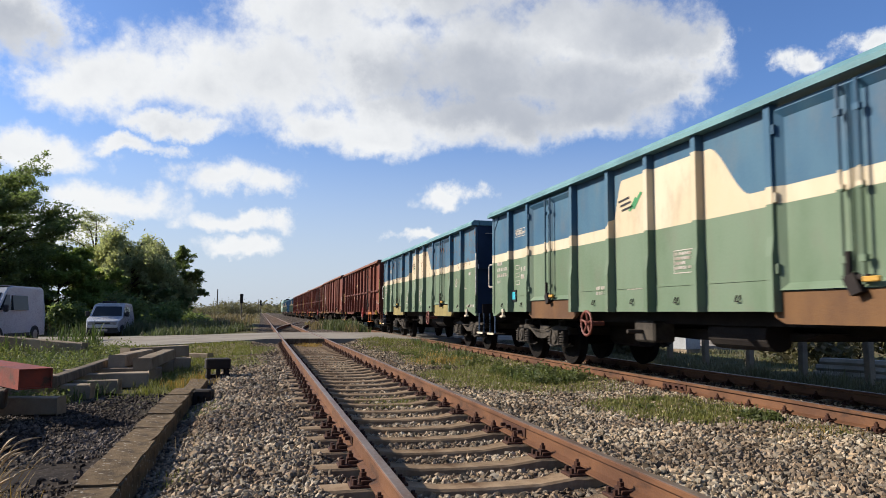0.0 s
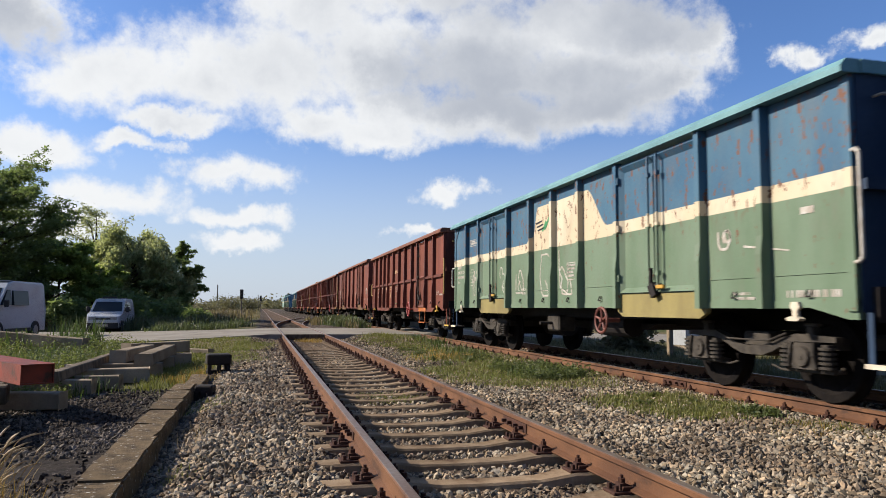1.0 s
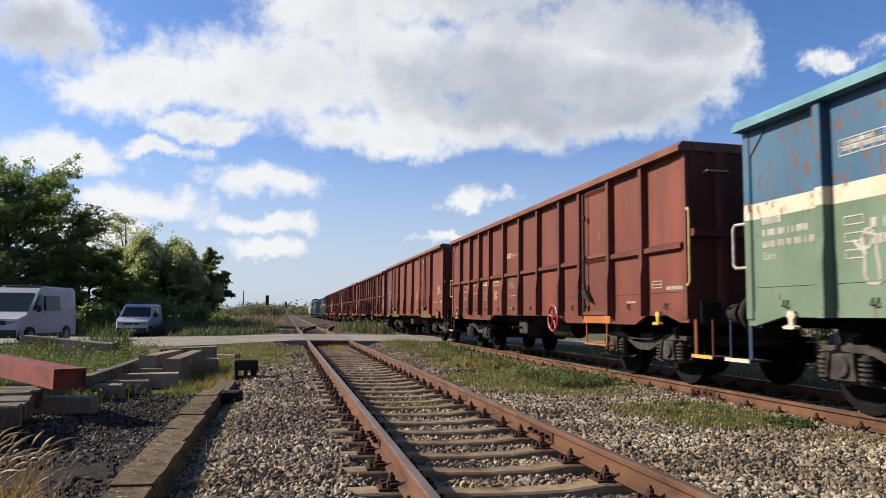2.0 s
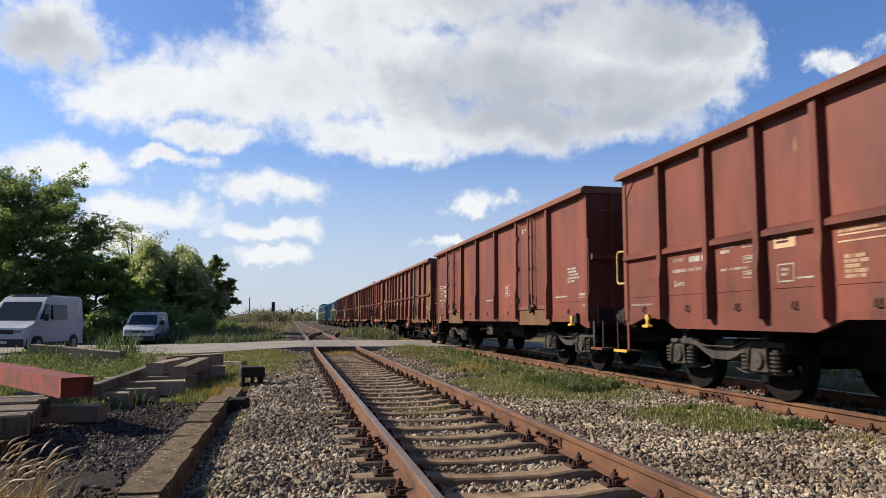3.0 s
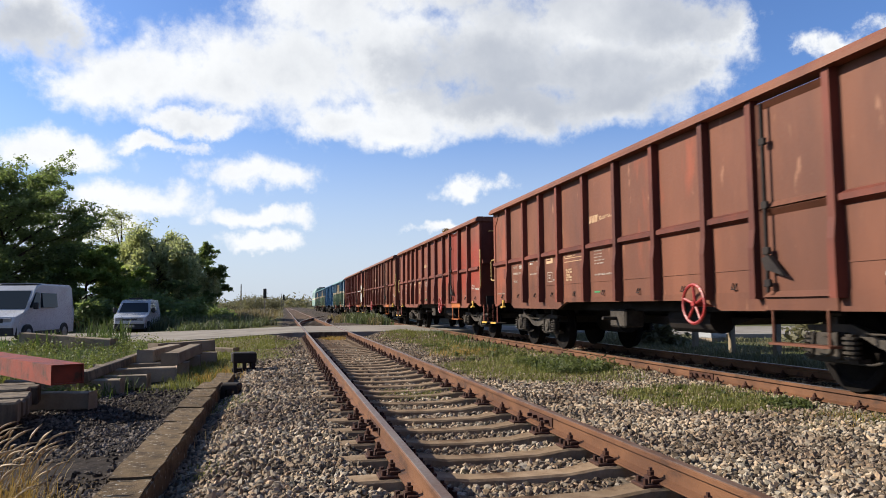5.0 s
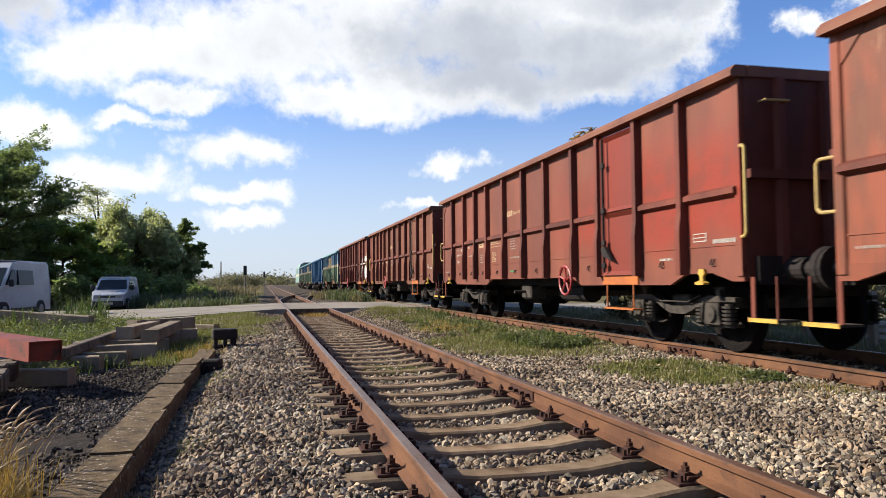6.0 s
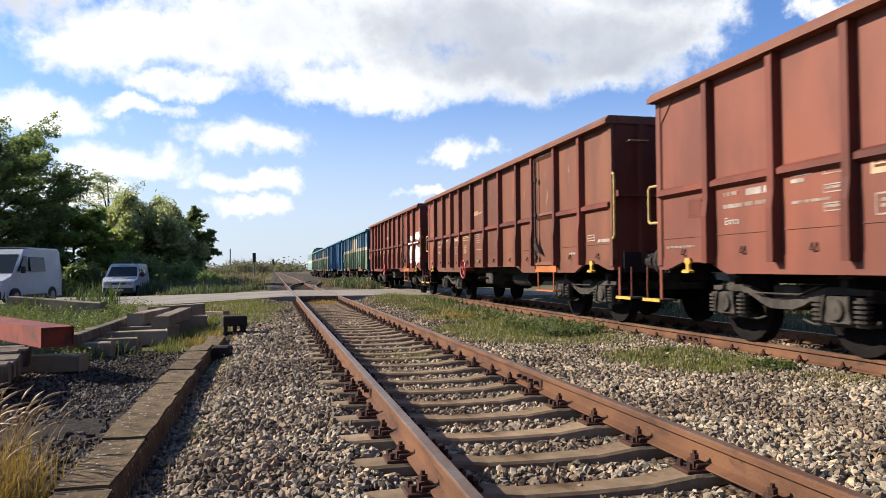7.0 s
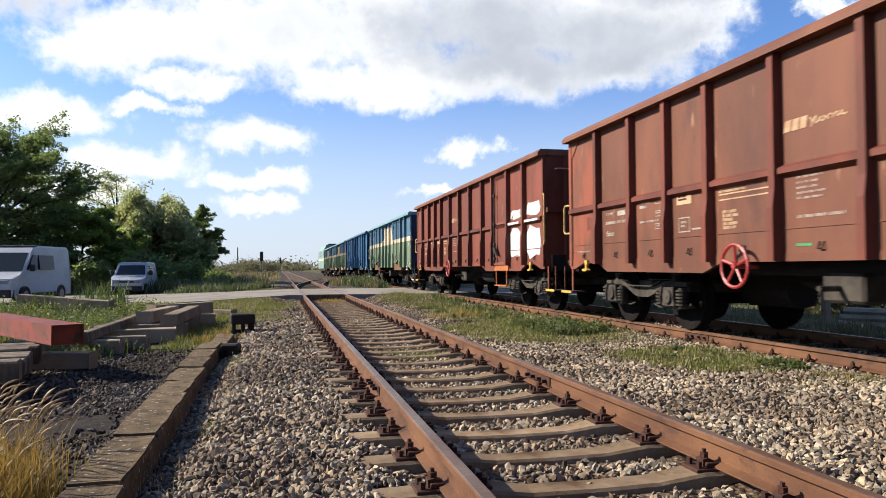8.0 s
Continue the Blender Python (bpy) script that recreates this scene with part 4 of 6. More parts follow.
def livery_wagon(k, worn, label):
    lv = M["livery_worn"] if worn else M["livery"]
    lk = {"panel": lv, "post": lv, "rim": M["teal_rim"], "end": M["navy"], "handrail": M["white_letter"], "bracket": M["cream"], "sill": M["olive_sill"] if worn else M["door_sill"], "latch": M["yellow"], "step": M["cream"], "hanger": M["navy"]}
    w = base_wagon("open_wagon", label, A_POSTS, A_DOORS, lk, False, y_start(k), False, 3.13)
    for a, b in A_DOORS:
        double_door(w, a, b, lk)
    handwheel(w, 4.75 if worn else 8.6, 0.80, 0.19, M["handwheel_rust"])
    # emblem on the cream field: dark strokes and two arrows
    x = XS - 0.006
    bm = B()
    for i in range(3):
        prism(bm, [(7.74 - 0.05 * i, 2.63 - 0.07 * i), (7.42 - 0.05 * i, 2.66 - 0.07 * i), (7.40 - 0.05 * i, 2.63 - 0.07 * i), (7.72 - 0.05 * i, 2.60 - 0.07 * i)], "x", x, x + 0.003)
    part("emblem", bm, M["black_plastic"], w)
    prism(bm := B(), [(7.32, 2.47), (7.10, 2.68), (7.04, 2.66), (7.26, 2.45)], "x", x, x + 0.003)
    prism(bm, [(7.43, 2.45), (7.23, 2.63), (7.19, 2.60), (7.37, 2.43)], "x", x, x + 0.003)
    part("emblem", bm, M["green_arrow"], w)
    for r, n in enumerate((0.32, 0.72, 0.80)):
        bars(w, "lettering", 13.42 - n, 2.00 - 0.13 * r, n, 0.085, 1, M["white_letter"], 51 + r, fill=0.85)
    letters(w, "Eaos", 13.42, 1.62, 0.12)
    for z in (1.86, 1.70, 1.54):
        outline(w, "lettering_frame", 11.98, z, 0.24, 0.09, 0.012, M["white_letter"])
    for z in (2.535, 2.615, 2.69):
        part("lettering_rule", box(B(), XS - 0.005, XS - 0.002, 11.55, 12.25, z, z + 0.012), M["white_letter"], w)
    for i in range(6):
        part("lettering_rule", box(B(), XS - 0.005, XS - 0.002, 11.55 + 0.138 * i, 11.562 + 0.138 * i, 2.548, 2.69), M["white_letter"], w)
    bars(w, "lettering", 11.4, 1.60, 0.50, 0.30, 2, M["white_letter"], 2)
    bars(w, "lettering", 11.60, 2.555, 0.60, 0.12, 2, M["white_letter"], 3)
    bars(w, "lettering", 6.95, 1.28, 0.55, 0.05, 1, M["white_letter"], 4)
    bars(w, "lettering", 8.1, 1.22, 0.4, 0.16, 2, M["white_letter"], 5)
    bars(w, "lettering", 5.85, 1.50, 0.40, 0.24, 4, M["white_letter"], 6)
    outline(w, "lettering_frame", 5.82, 1.47, 0.46, 0.30, 0.012, M["white_letter"])
    bars(w, "lettering", 0.20, 1.09, 0.70, 0.075, 1, M["white_letter"], 7, fill=0.95)
    bars(w, "lettering", 1.32, 1.06, 0.42, 0.10, 2, M["white_letter"], 8)
    part("lettering_patch", box(B(), XS - 0.005, XS - 0.002, 0.50, 0.68, 1.915, 1.985), M["white_letter"], w)
    if worn:
        scribble(w, 7.36, 1.60, 0.78, 31)
        scribble(w, 6.22, 1.62, 0.80, 32)
        scribble(w, 8.55, 1.60, 0.62, 36)
        scribble(w, 9.80, 1.60, 0.55, 33)
        scribble(w, 11.90, 1.55, 0.50, 34)
        scribble(w, 1.85, 1.72, 0.30, 35)
        prism(bm := B(), [(1.55, 1.68), (0.85, 1.58), (0.85, 1.565), (1.55, 1.655)], "x", XS - 0.006, XS - 0.002)
        part("graffiti", bm, M["white_letter"], w)
    if not worn:
        box(bm := B(), x - 0.02, x, 12.15, 12.72, 1.20, 1.44)
        part("notice_board", bm, M["black_plastic"], w)
        part("notice", box(B(), x - 0.024, x - 0.02, 12.18, 12.40, 1.24, 1.40), M["teal_glow"], w)
    return w


def plain_wagon(k, label):
    lk = {"panel": M["wagon_maroon"], "post": M["wagon_post"], "rim": M["wagon_rim"], "end": M["wagon_post"], "handrail": M["wagon_post"], "bracket": M["yellow"], "sill": M["door_sill"], "latch": M["wagon_post"], "step": M["wagon_red"], "hanger": M["bogie"]}
    w = base_wagon("open_wagon", label, B_POSTS, B_DOORS, lk, False, y_start(k), False, 3.26, 0.93)
    for a, b in B_DOORS:
        double_door(w, a, b, lk, 0.17)
    bars(w, "lettering", 0.42, 1.66, 0.58, 0.30, 5, M["white_letter"], 11)
    bars(w, "lettering", 1.03, 1.385, 0.66, 0.05, 1, M["white_letter"], 12)
    bars(w, "lettering", 0.06, 1.40, 0.36, 0.04, 1, M["white_letter"], 13)
    outline(w, "lettering_frame", 0.03, 1.38, 0.42, 0.08, 0.012, M["white_letter"])
    bars(w, "lettering", 4.80, 1.58, 0.30, 0.20, 3, M["white_letter"], 14)
    outline(w, "lettering_frame", 4.77, 1.55, 0.36, 0.26, 0.012, M["white_letter"])
    bars(w, "lettering", 6.15, 1.45, 0.80, 0.05, 1, M["white_letter"], 15)
    for r, (y, n) in enumerate(((12.05, 0.42), (11.85, 0.62), (11.85, 0.62))):
        bars(w, "lettering", y, 2.05 - 0.16 * r, n, 0.10, 1, M["white_letter"], 16 + r, fill=0.85)
    letters(w, "Eaos", 12.47, 1.60, 0.14)
    outline(w, "lettering_frame", 12.62, 2.00, 0.60, 0.16, 0.016, M["white_letter"])
    part("lettering_rule", box(B(), XS - 0.005, XS - 0.002, 12.64, 13.20, 2.07, 2.085), M["white_letter"], w)
    for y in (12.66, 12.95):
        outline(w, "lettering_frame", y, 1.80, 0.22, 0.10, 0.014, M["white_letter"])
    bars(w, "lettering", 12.66, 1.60, 0.55, 0.07, 1, M["white_letter"], 41)
    outline(w, "lettering_frame", 12.70, 1.42, 0.24, 0.13, 0.016, M["white_letter"])
    # chipped paint on the door head, a worn pale patch on the leaf, a dark wedge over the bracket
    for y, z, dy, dz in ((3.46, 2.98, 0.10, 0.07), (3.68, 2.94, 0.07, 0.12), (3.62, 3.02, 0.14, 0.03)):
        part("paint_chip", prism(B(), [(y, z), (y + dy, z + 0.02), (y + dy * 0.8, z + dz), (y + 0.01, z + dz * 0.8)], "x", XS - 0.007, XS - 0.003), M["white_letter"], w)
    part("wedge", prism(B(), [(0.42, 0.92), (0.62, 0.92), (0.44, 1.09)], "x", XS - 0.075, XS - 0.009), M["underframe"], w)
    bars(w, "lettering", 0.20, 1.20, 0.10, 0.05, 1, M["white_letter"], 42)
    return w


def railed_wagon(k, label, orange, graffiti=False, wheel_y=4.6, paint="wagon_maroon"):
    lk = {"panel": M[paint], "post": M["wagon_post"], "rim": M["wagon_rim"], "end": M["wagon_post"], "handrail": M["faded_yellow"], "bracket": M["yellow"], "sill": M["wagon_orange"] if orange else M[paint], "door": M["wagon_bright_red"] if paint == "wagon_repainted" else M[paint], "latch": M["wagon_post"], "step": M["yellow"], "hanger": M["wagon_post"]}
    w = base_wagon("open_wagon", label, C_POSTS, [(2.25, 3.44)], lk, True, y_start(k), True, 3.20)
    single_door(w, 2.25, 3.44, lk)
    handwheel(w, wheel_y, 0.93, 0.245, M["handwheel_red"])
    bars(w, "lettering", 11.50, 1.875, 0.62, 0.055, 1, M["dull_letter"], 21)
    bars(w, "lettering", 11.95, 1.735, 0.28, 0.075, 1, M["dull_letter"], 31)
    bars(w, "lettering", 11.42, 1.73, 0.40, 0.085, 1, M["white_letter"], 32, fill=0.9)
    bars(w, "lettering", 11.46, 1.59, 0.78, 0.075, 1, M["dull_letter"], 33)
    letters(w, "Eanos", 12.22, 1.43, 0.115)
    bars(w, "lettering", 10.80, 1.76, 0.30, 0.13, 2, M["white_letter"], 22)
    bars(w, "lettering", 10.55, 1.55, 0.55, 0.05, 1, M["dull_letter"], 34)
    for z in (1.82, 1.64, 1.46):
        outline(w, "lettering_frame", 10.42, z, 0.24, 0.085, 0.012, M["dull_letter"])
        bars(w, "lettering", 10.45, z + 0.02, 0.18, 0.045, 1, M["dull_letter"], 35)
    part("lettering_patch", box(B(), XS - 0.005, XS - 0.002, 9.74, 10.09, 1.75, 1.91), M["faded_cream"], w)
    bars(w, "lettering", 9.78, 1.79, 0.27, 0.08, 2, M["wagon_post"], 36, x=XS - 0.007)
    outline(w, "lettering_frame", 9.78, 1.38, 0.27, 0.20, 0.016, M["dull_letter"])
    bars(w, "lettering", 9.84, 1.43, 0.15, 0.10, 2, M["dull_letter"], 37)
    bars(w, "lettering", 9.48, 1.39, 0.25, 0.035, 1, M["white_letter"], 38)
    bars(w, "lettering", 8.24, 1.80, 0.90, 0.085, 2, M["faded_cream"], 23)
    for z in (1.785, 1.72):
        part("lettering_rule", box(B(), XS - 0.005, XS - 0.002, 8.24, 9.14, z, z + 0.016), M["faded_cream"], w)
    bars(w, "lettering", 8.77, 1.36, 0.30, 0.24, 5, M["faded_cream"], 24, fill=0.75)
    bars(w, "lettering", 7.30, 1.58, 0.50, 0.27, 5, M["dull_letter"], 25, fill=0.4)
    bars(w, "lettering", 7.15, 1.40, 0.65, 0.05, 1, M["dull_letter"], 26)
    # maker's mark: a slanted block cut by bars, and a thin running script
    bm = B()
    for i in range(3):
        y = 7.98 - 0.115 * i
        prism(bm, [(y, 2.33), (y - 0.10, 2.335), (y - 0.13, 2.455), (y - 0.03, 2.45)], "x", XS - 0.006, XS - 0.002)
    part("emblem", bm, M["faded_cream"], w)
    n = 40
    wave = [(XS - 0.004, 7.60 - 0.47 * i / n - 0.02 * math.sin(i * 1.3), 2.375 + 0.012 * i / n + (0.05 if i < 9 else 0.024) * math.cos(i * 1.05)) for i in range(n + 1)]
    tube(bm := B(), wave, 0.008, 4)
    for v in bm.verts:
        v.co.x = XS - 0.004 + (v.co.x - XS + 0.004) * 0.2
    part("emblem", bm, M["faded_cream"], w)
    part("lettering_patch", box(B(), XS - 0.005, XS - 0.002, 7.60, 7.82, 1.13, 1.158), M["green_arrow"], w)
    bars(w, "lettering", 12.85, 1.17, 0.65, 0.045, 1, M["dull_letter"], 28)
    outline(w, "lettering_frame", 0.69, 1.385, 0.27, 0.105, 0.012, M["white_letter"])
    part("lettering_rule", box(B(), XS - 0.005, XS - 0.002, 0.70, 0.95, 1.43, 1.442), M["white_letter"], w)
    bars(w, "lettering", 0.13, 1.345, 0.43, 0.055, 1, M["white_letter"], 29, fill=0.9)
    bars(w, "lettering", 1.45, 1.16, 0.30, 0.05, 1, M["white_letter"], 30)
    outline(w, "hatch", 12.68, 1.56, 0.30, 0.24, 0.028, M["wagon_post"])
    part("hatch_plate", box(B(), XS - 0.006, XS - 0.001, 12.71, 12.95, 1.59, 1.77), M["wagon_post"], w)
    if graffiti:
        for i, (p, q, z0, z1) in enumerate(((1.36, 2.3, 1.12, 1.86), (0.14, 1.15, 1.10, 1.85), (1.36, 2.2, 2.02, 2.25), (0.14, 1.1, 2.02, 2.35))):
            bm = B()
            n = 14
            prism(bm, [((p + q) / 2 + (q - p) / 2 * (0.85 + 0.15 * math.sin(3.1 * j)) * math.copysign(abs(math.cos(6.28319 * j / n)) ** 0.5, math.cos(6.28319 * j / n)),
                        (z0 + z1) / 2 + (z1 - z0) / 2 * (0.85 + 0.15 * math.sin(2.3 * j + i)) * math.copysign(abs(math.sin(6.28319 * j / n)) ** 0.5, math.sin(6.28319 * j / n))) for j in range(n)], "x", XS - 0.0055, XS - 0.0015)
            part("graffiti", bm, M["white_graffiti"], w)
        for p, q in ((1.40, 2.15), (0.2, 1.0)):
            part("graffiti", box(B(), XS - 0.0785, XS - 0.0755, p, q, 1.905, 1.955), M["white_graffiti"], w)
    return w


def blue_wagon(k):
    lk = {"panel": M["wagon_blue"], "post": M["wagon_blue"], "rim": M["wagon_blue"], "end": M["navy"], "handrail": M["navy"], "bracket": M["cream"], "sill": M["navy"], "latch": M["navy"], "step": M["navy"], "hanger": M["navy"]}
    w = base_wagon("open_wagon", "plain bright blue steel open wagon, far up the train", A_POSTS, A_DOORS, lk, False, y_start(k), False, 3.13)
    for a, b in A_DOORS:
        double_door(w, a, b, lk)
    return w


def locomotive(k):
    w = thing("locomotive", pose(T2, y_start(k), 0), "pale green diesel locomotive at the far end of the train", "locomotive", "")
    bm = prism(B(), [(-1.45, 1.0), (1.45, 1.0), (1.45, 3.3), (1.1, 3.95), (-1.1, 3.95), (-1.45, 3.3)], "y", 0.3, 13.1)
    part("body", bm, M["green_loco"], w)
    part("stripe", box(B(), -1.456, -1.45, 0.3, 13.1, 2.0, 2.25), M["cream"], w)
    for y in (1.0, 4.0, 6.2, 8.4, 11.2):
        part("window", box(B(), -1.458, -1.45, y, y + 0.9, 2.5, 3.2), M["glass"], w)
    part("front_window", box(B(), -1.0, 1.0, 0.29, 0.30, 2.5, 3.2), M["glass"], w)
    part("exhaust", box(B(), -0.5, 0.5, 5.5, 7.5, 3.95, 4.25), M["underframe"], w)
    part("underframe", box(B(), -1.3, 1.3, 0.2, 13.2, 0.7, 1.0), M["underframe"], w)
    for yc in (2.6, 10.8):
        bogie(w, yc)
    return w


train = {}
train[0] = livery_wagon(0, False, "open wagon in blue, cream and green livery with brown door sills")
train[1] = livery_wagon(1, True, "open wagon in chipped blue, cream and green livery with white graffiti")
train[2] = railed_wagon(2, "brown-red ribbed open wagon with an orange door sill", True)
train[3] = plain_wagon(3, "brown-red open wagon with broad smooth panels and double doors")
train[4] = railed_wagon(4, "faded brown-red ribbed open wagon with white lettering", False, paint="wagon_brown")
train[5] = railed_wagon(5, "brown-red ribbed open wagon with fresh red paint round its door", True, paint="wagon_repainted")


def rim_debris(w, y0, y1):
    """Twigs and straw caught on the rim."""
    rnd = random.Random(61)
    bm = B()
    for _ in range(26):
        p = Vector((rnd.uniform(-1.56, -1.40), rnd.uniform(y0, y1), 3.335))
        tube(bm, [p, p + Vector((rnd.uniform(-0.04, 0.04), rnd.uniform(-0.12, 0.12), rnd.uniform(0.005, 0.05))), p + Vector((rnd.uniform(-0.08, 0.08), rnd.uniform(-0.26, 0.26), rnd.uniform(0.0, 0.07)))], 0.008, 4)
    tagged(part("debris", bm, M["grass_dry"], w, "dry twigs caught on the rim"), kind="stuff")


rim_debris(train[5], 3.55, 4.45)


def more(src, k, label=""):
    w = copy_thing(train[src], pose(T2, y_start(k), 0))
    if label:
        w["label"] = label
    train[k] = w


train[6] = railed_wagon(6, "brown-red ribbed open wagon with a red handwheel under its side", True, wheel_y=8.68, paint="wagon_brown")
train[7] = railed_wagon(7, "brown-red ribbed open wagon with white graffiti blocks", True, True, 8.0)
more(0, 8, "open wagon in blue, cream and green livery, far up the train")
train[9] = blue_wagon(9)
more(1, 10, "open wagon in blue, cream and green livery, far up the train")
more(0, 11, "open wagon in blue, cream and green livery, far up the train")
train[12] = locomotive(12)

# ---- loose stones of the ballast ----
def stone_shapes(n):
    bm = B()
    bmesh.ops.create_icosphere(bm, subdivisions=1, radius=1.0)
    bm.verts.ensure_lookup_table()
    v = np.array([x.co[:] for x in bm.verts])
    f = np.array([[x.index for x in y.verts] for y in bm.faces])
    bm.free()
    rng = np.random.default_rng(5)
    out = []
    for _ in range(n):
        k = v * rng.uniform(0.62, 1.36, (len(v), 1))
        out.append(k * np.array([1.0, rng.uniform(0.6, 0.9), rng.uniform(0.38, 0.68)]))
    return np.array(out), f


def scatter_stones(name, spots, label, material):
    """spots: rows of x, y, z, radius."""
    shapes, f = stone_shapes(24)
    rng = np.random.default_rng(8)
    n = len(spots)
    pick = shapes[rng.integers(0, len(shapes), n)]
    q = rng.normal(size=(n, 4))
    q /= np.linalg.norm(q, axis=1, keepdims=True)
    w, x, y, z = q.T
    R = np.stack([1 - 2 * (y * y + z * z), 2 * (x * y - z * w), 2 * (x * z + y * w), 2 * (x * y + z * w), 1 - 2 * (x * x + z * z), 2 * (y * z - x * w), 2 * (x * z - y * w), 2 * (y * z + x * w), 1 - 2 * (x * x + y * y)], -1).reshape(n, 3, 3)
    v = np.einsum("nij,nkj->nki", R, pick) * spots[:, 3][:, None, None] + spots[:, None, :3]
    m = shapes.shape[1]
    faces = (f[None] + m * np.arange(n)[:, None, None]).reshape(-1, 3)
    tagged(new(name, cloud_mesh(name, v.reshape(-1, 3), faces, material)), label, "gravel", kind="stuff")


def ballast_spots():
    rng = np.random.default_rng(3)
    out = []

    def field(x0, x1, y0, y1, per_m2, r0, r1, lift=0.25, keep=None):
        n = int((x1 - x0) * (y1 - y0) * per_m2)
        for x, y, u in zip(rng.uniform(x0, x1, n), rng.uniform(y0, y1, n), rng.random(n)):
            r = r0 + (r1 - r0) * u ** 1.8
            z = ground_z(x, y) + r * lift
            if keep is None or keep(x, y):
                out.append((x, y, z, r))

    def clear(x, y):
        k = round((y - 1.65) / 0.617)
        on = abs(y - (1.65 + 0.617 * k)) < 0.15 and abs(x - T1) < 1.12
        near_rail = min(abs(x - T1 - GAUGE / 2), abs(x - T1 + GAUGE / 2)) < 0.075
        return not near_rail and (not on or rng.random() < 0.03)
    field(-0.82, XL + 0.1, 2.4, 6.0, 1700, 0.012, 0.037, keep=clear)
    field(-0.80, XL + 0.1, 6.0, 11.0, 1100, 0.014, 0.040, keep=clear)
    field(-0.70, XL + 0.1, 11.0, 19.0, 330, 0.022, 0.050, keep=clear)
    field(-0.3, XL + 0.1, 19.0, 26.0, 200, 0.024, 0.045, keep=clear)
    field(XL, XL + 1.5, 2.4, 10.0, 1000, 0.013, 0.040, keep=clear)
    field(XL, XL + 1.5, 10.0, 26.0, 350, 0.02, 0.042, keep=clear)
    field(XL + 1.5, 5.75, 2.0, 7.0, 1350, 0.013, 0.040, keep=clear)
    field(XL + 1.5, 5.75, 7.0, 11.0, 850, 0.016, 0.042, keep=clear)
    field(XL + 1.5, 5.75, 11.0, 26.0, 220, 0.022, 0.042, keep=clear)
    field(5.9, 7.3, 2.0, 20.0, 150, 0.02, 0.04)
    return np.array(out)


scatter_stones("ballast", ballast_spots(), "loose grey-brown crushed stone ballast between the rails", M["stone"])


def earth_spots():
    rng = np.random.default_rng(13)
    out = []
    for _ in range(30000):
        y = 2.3 + 9.5 * rng.random() ** 1.3
        x = rng.uniform(-3.6, -1.18)
        if noise.noise((x * 0.9, y * 0.9, 4.0)) + rng.random() * 0.6 > 0.0:
            r = 0.006 + 0.027 * rng.random() ** 2.8
            out.append((x, y, ground_z(x, y) + 0.2 * r, r))
    return np.array(out)


M["earth_stone"] = mat("earth_stone", (0.111, 0.093, 0.077), (0.041, 0.032, 0.026), 0.9, 0.95, 0, 0.3, 60, island=0.85)
scatter_stones("earth_gravel", earth_spots(), "scattered grey pebbles on dark trodden earth", M["earth_stone"])


# ---- kerb, stumps and stacked beams beside the track ----
def build_kerb():
    k = thing("concrete_kerb", pose(0, 0, 0), "worn brown concrete kerb with pale lichen spots", "kerb")
    rnd = random.Random(12)
    y = -3.6
    while y < 12.4:
        n = rnd.uniform(0.62, 0.98)
        xc = -0.925 - 0.013 * (y - 4.7)
        bm = B()
        e = [rnd.uniform(-0.012, 0.012) for _ in range(8)]
        prism(bm, [(-0.137 + e[0], 0.008), (-0.132 + e[1], n * 0.5), (-0.137 + e[2], n - 0.012), (0.137 + e[3], n - 0.010), (0.132 + e[4], n * 0.45), (0.137 + e[5], 0.010)], "z", -0.24, 0.0)
        bmesh.ops.bevel(bm, geom=list(bm.edges), offset=0.014, segments=2, affect="EDGES")
        bmesh.ops.triangulate(bm, faces=list(bm.faces))
        bmesh.ops.subdivide_edges(bm, edges=[e for e in bm.edges if e.calc_length() > 0.12], cuts=3, use_grid_fill=True)
        for v in bm.verts:
            v.co += 0.0065 * Vector((noise.noise(v.co * 9 + Vector((y, 0, 0))), noise.noise(v.co * 9 + Vector((0, y, 5))), noise.noise(v.co * 7 + Vector((7, y, 0)))))
        p = part("kerb_stone", bm, M["kerb"], k)
        p.matrix_basis = pose(xc + (0.05 if y > 9.6 else 0.0), y, (-0.17 if y > 9.6 else -0.075) + rnd.uniform(-0.012, 0.010), rnd.uniform(-0.8, 0.8), rnd.uniform(-2, 2), rnd.uniform(-1.2, 1.2))
        y += n + 0.004


build_kerb()


def stump(x, y, s, rot, label):
    """A squat black stand: thick top on short legs."""
    e = thing("iron_stand", pose(x, y, ground_z(x, y) - 0.01, 0, 0, rot), label, "track fitting", "iron stands beside the kerb")
    part("top", box(B(), -0.16 * s, 0.16 * s, -0.14 * s, 0.14 * s, 0.13 * s, 0.27 * s, 0.02), M["underframe"], e)
    for i, (a, b) in enumerate(((-0.12, -0.10), (0.0, -0.11), (0.12, -0.10), (-0.11, 0.10), (0.11, 0.10))):
        part("leg", box(B(), a * s - 0.032, a * s + 0.032, b * s - 0.03, b * s + 0.03, 0.0, 0.175 * s, 0.006), M["underframe"], e)
    part("foot_plate", box(B(), -0.15 * s, 0.17 * s, 0.0, 0.12 * s, 0.0, 0.05 * s, 0.006), M["underframe"], e)


stump(-0.72, 13.3, 1.30, 8, "squat black iron stand on short legs in the gravel")
stump(-0.70, 10.0, 0.72, -12, "low black iron stand at the end of the kerb")


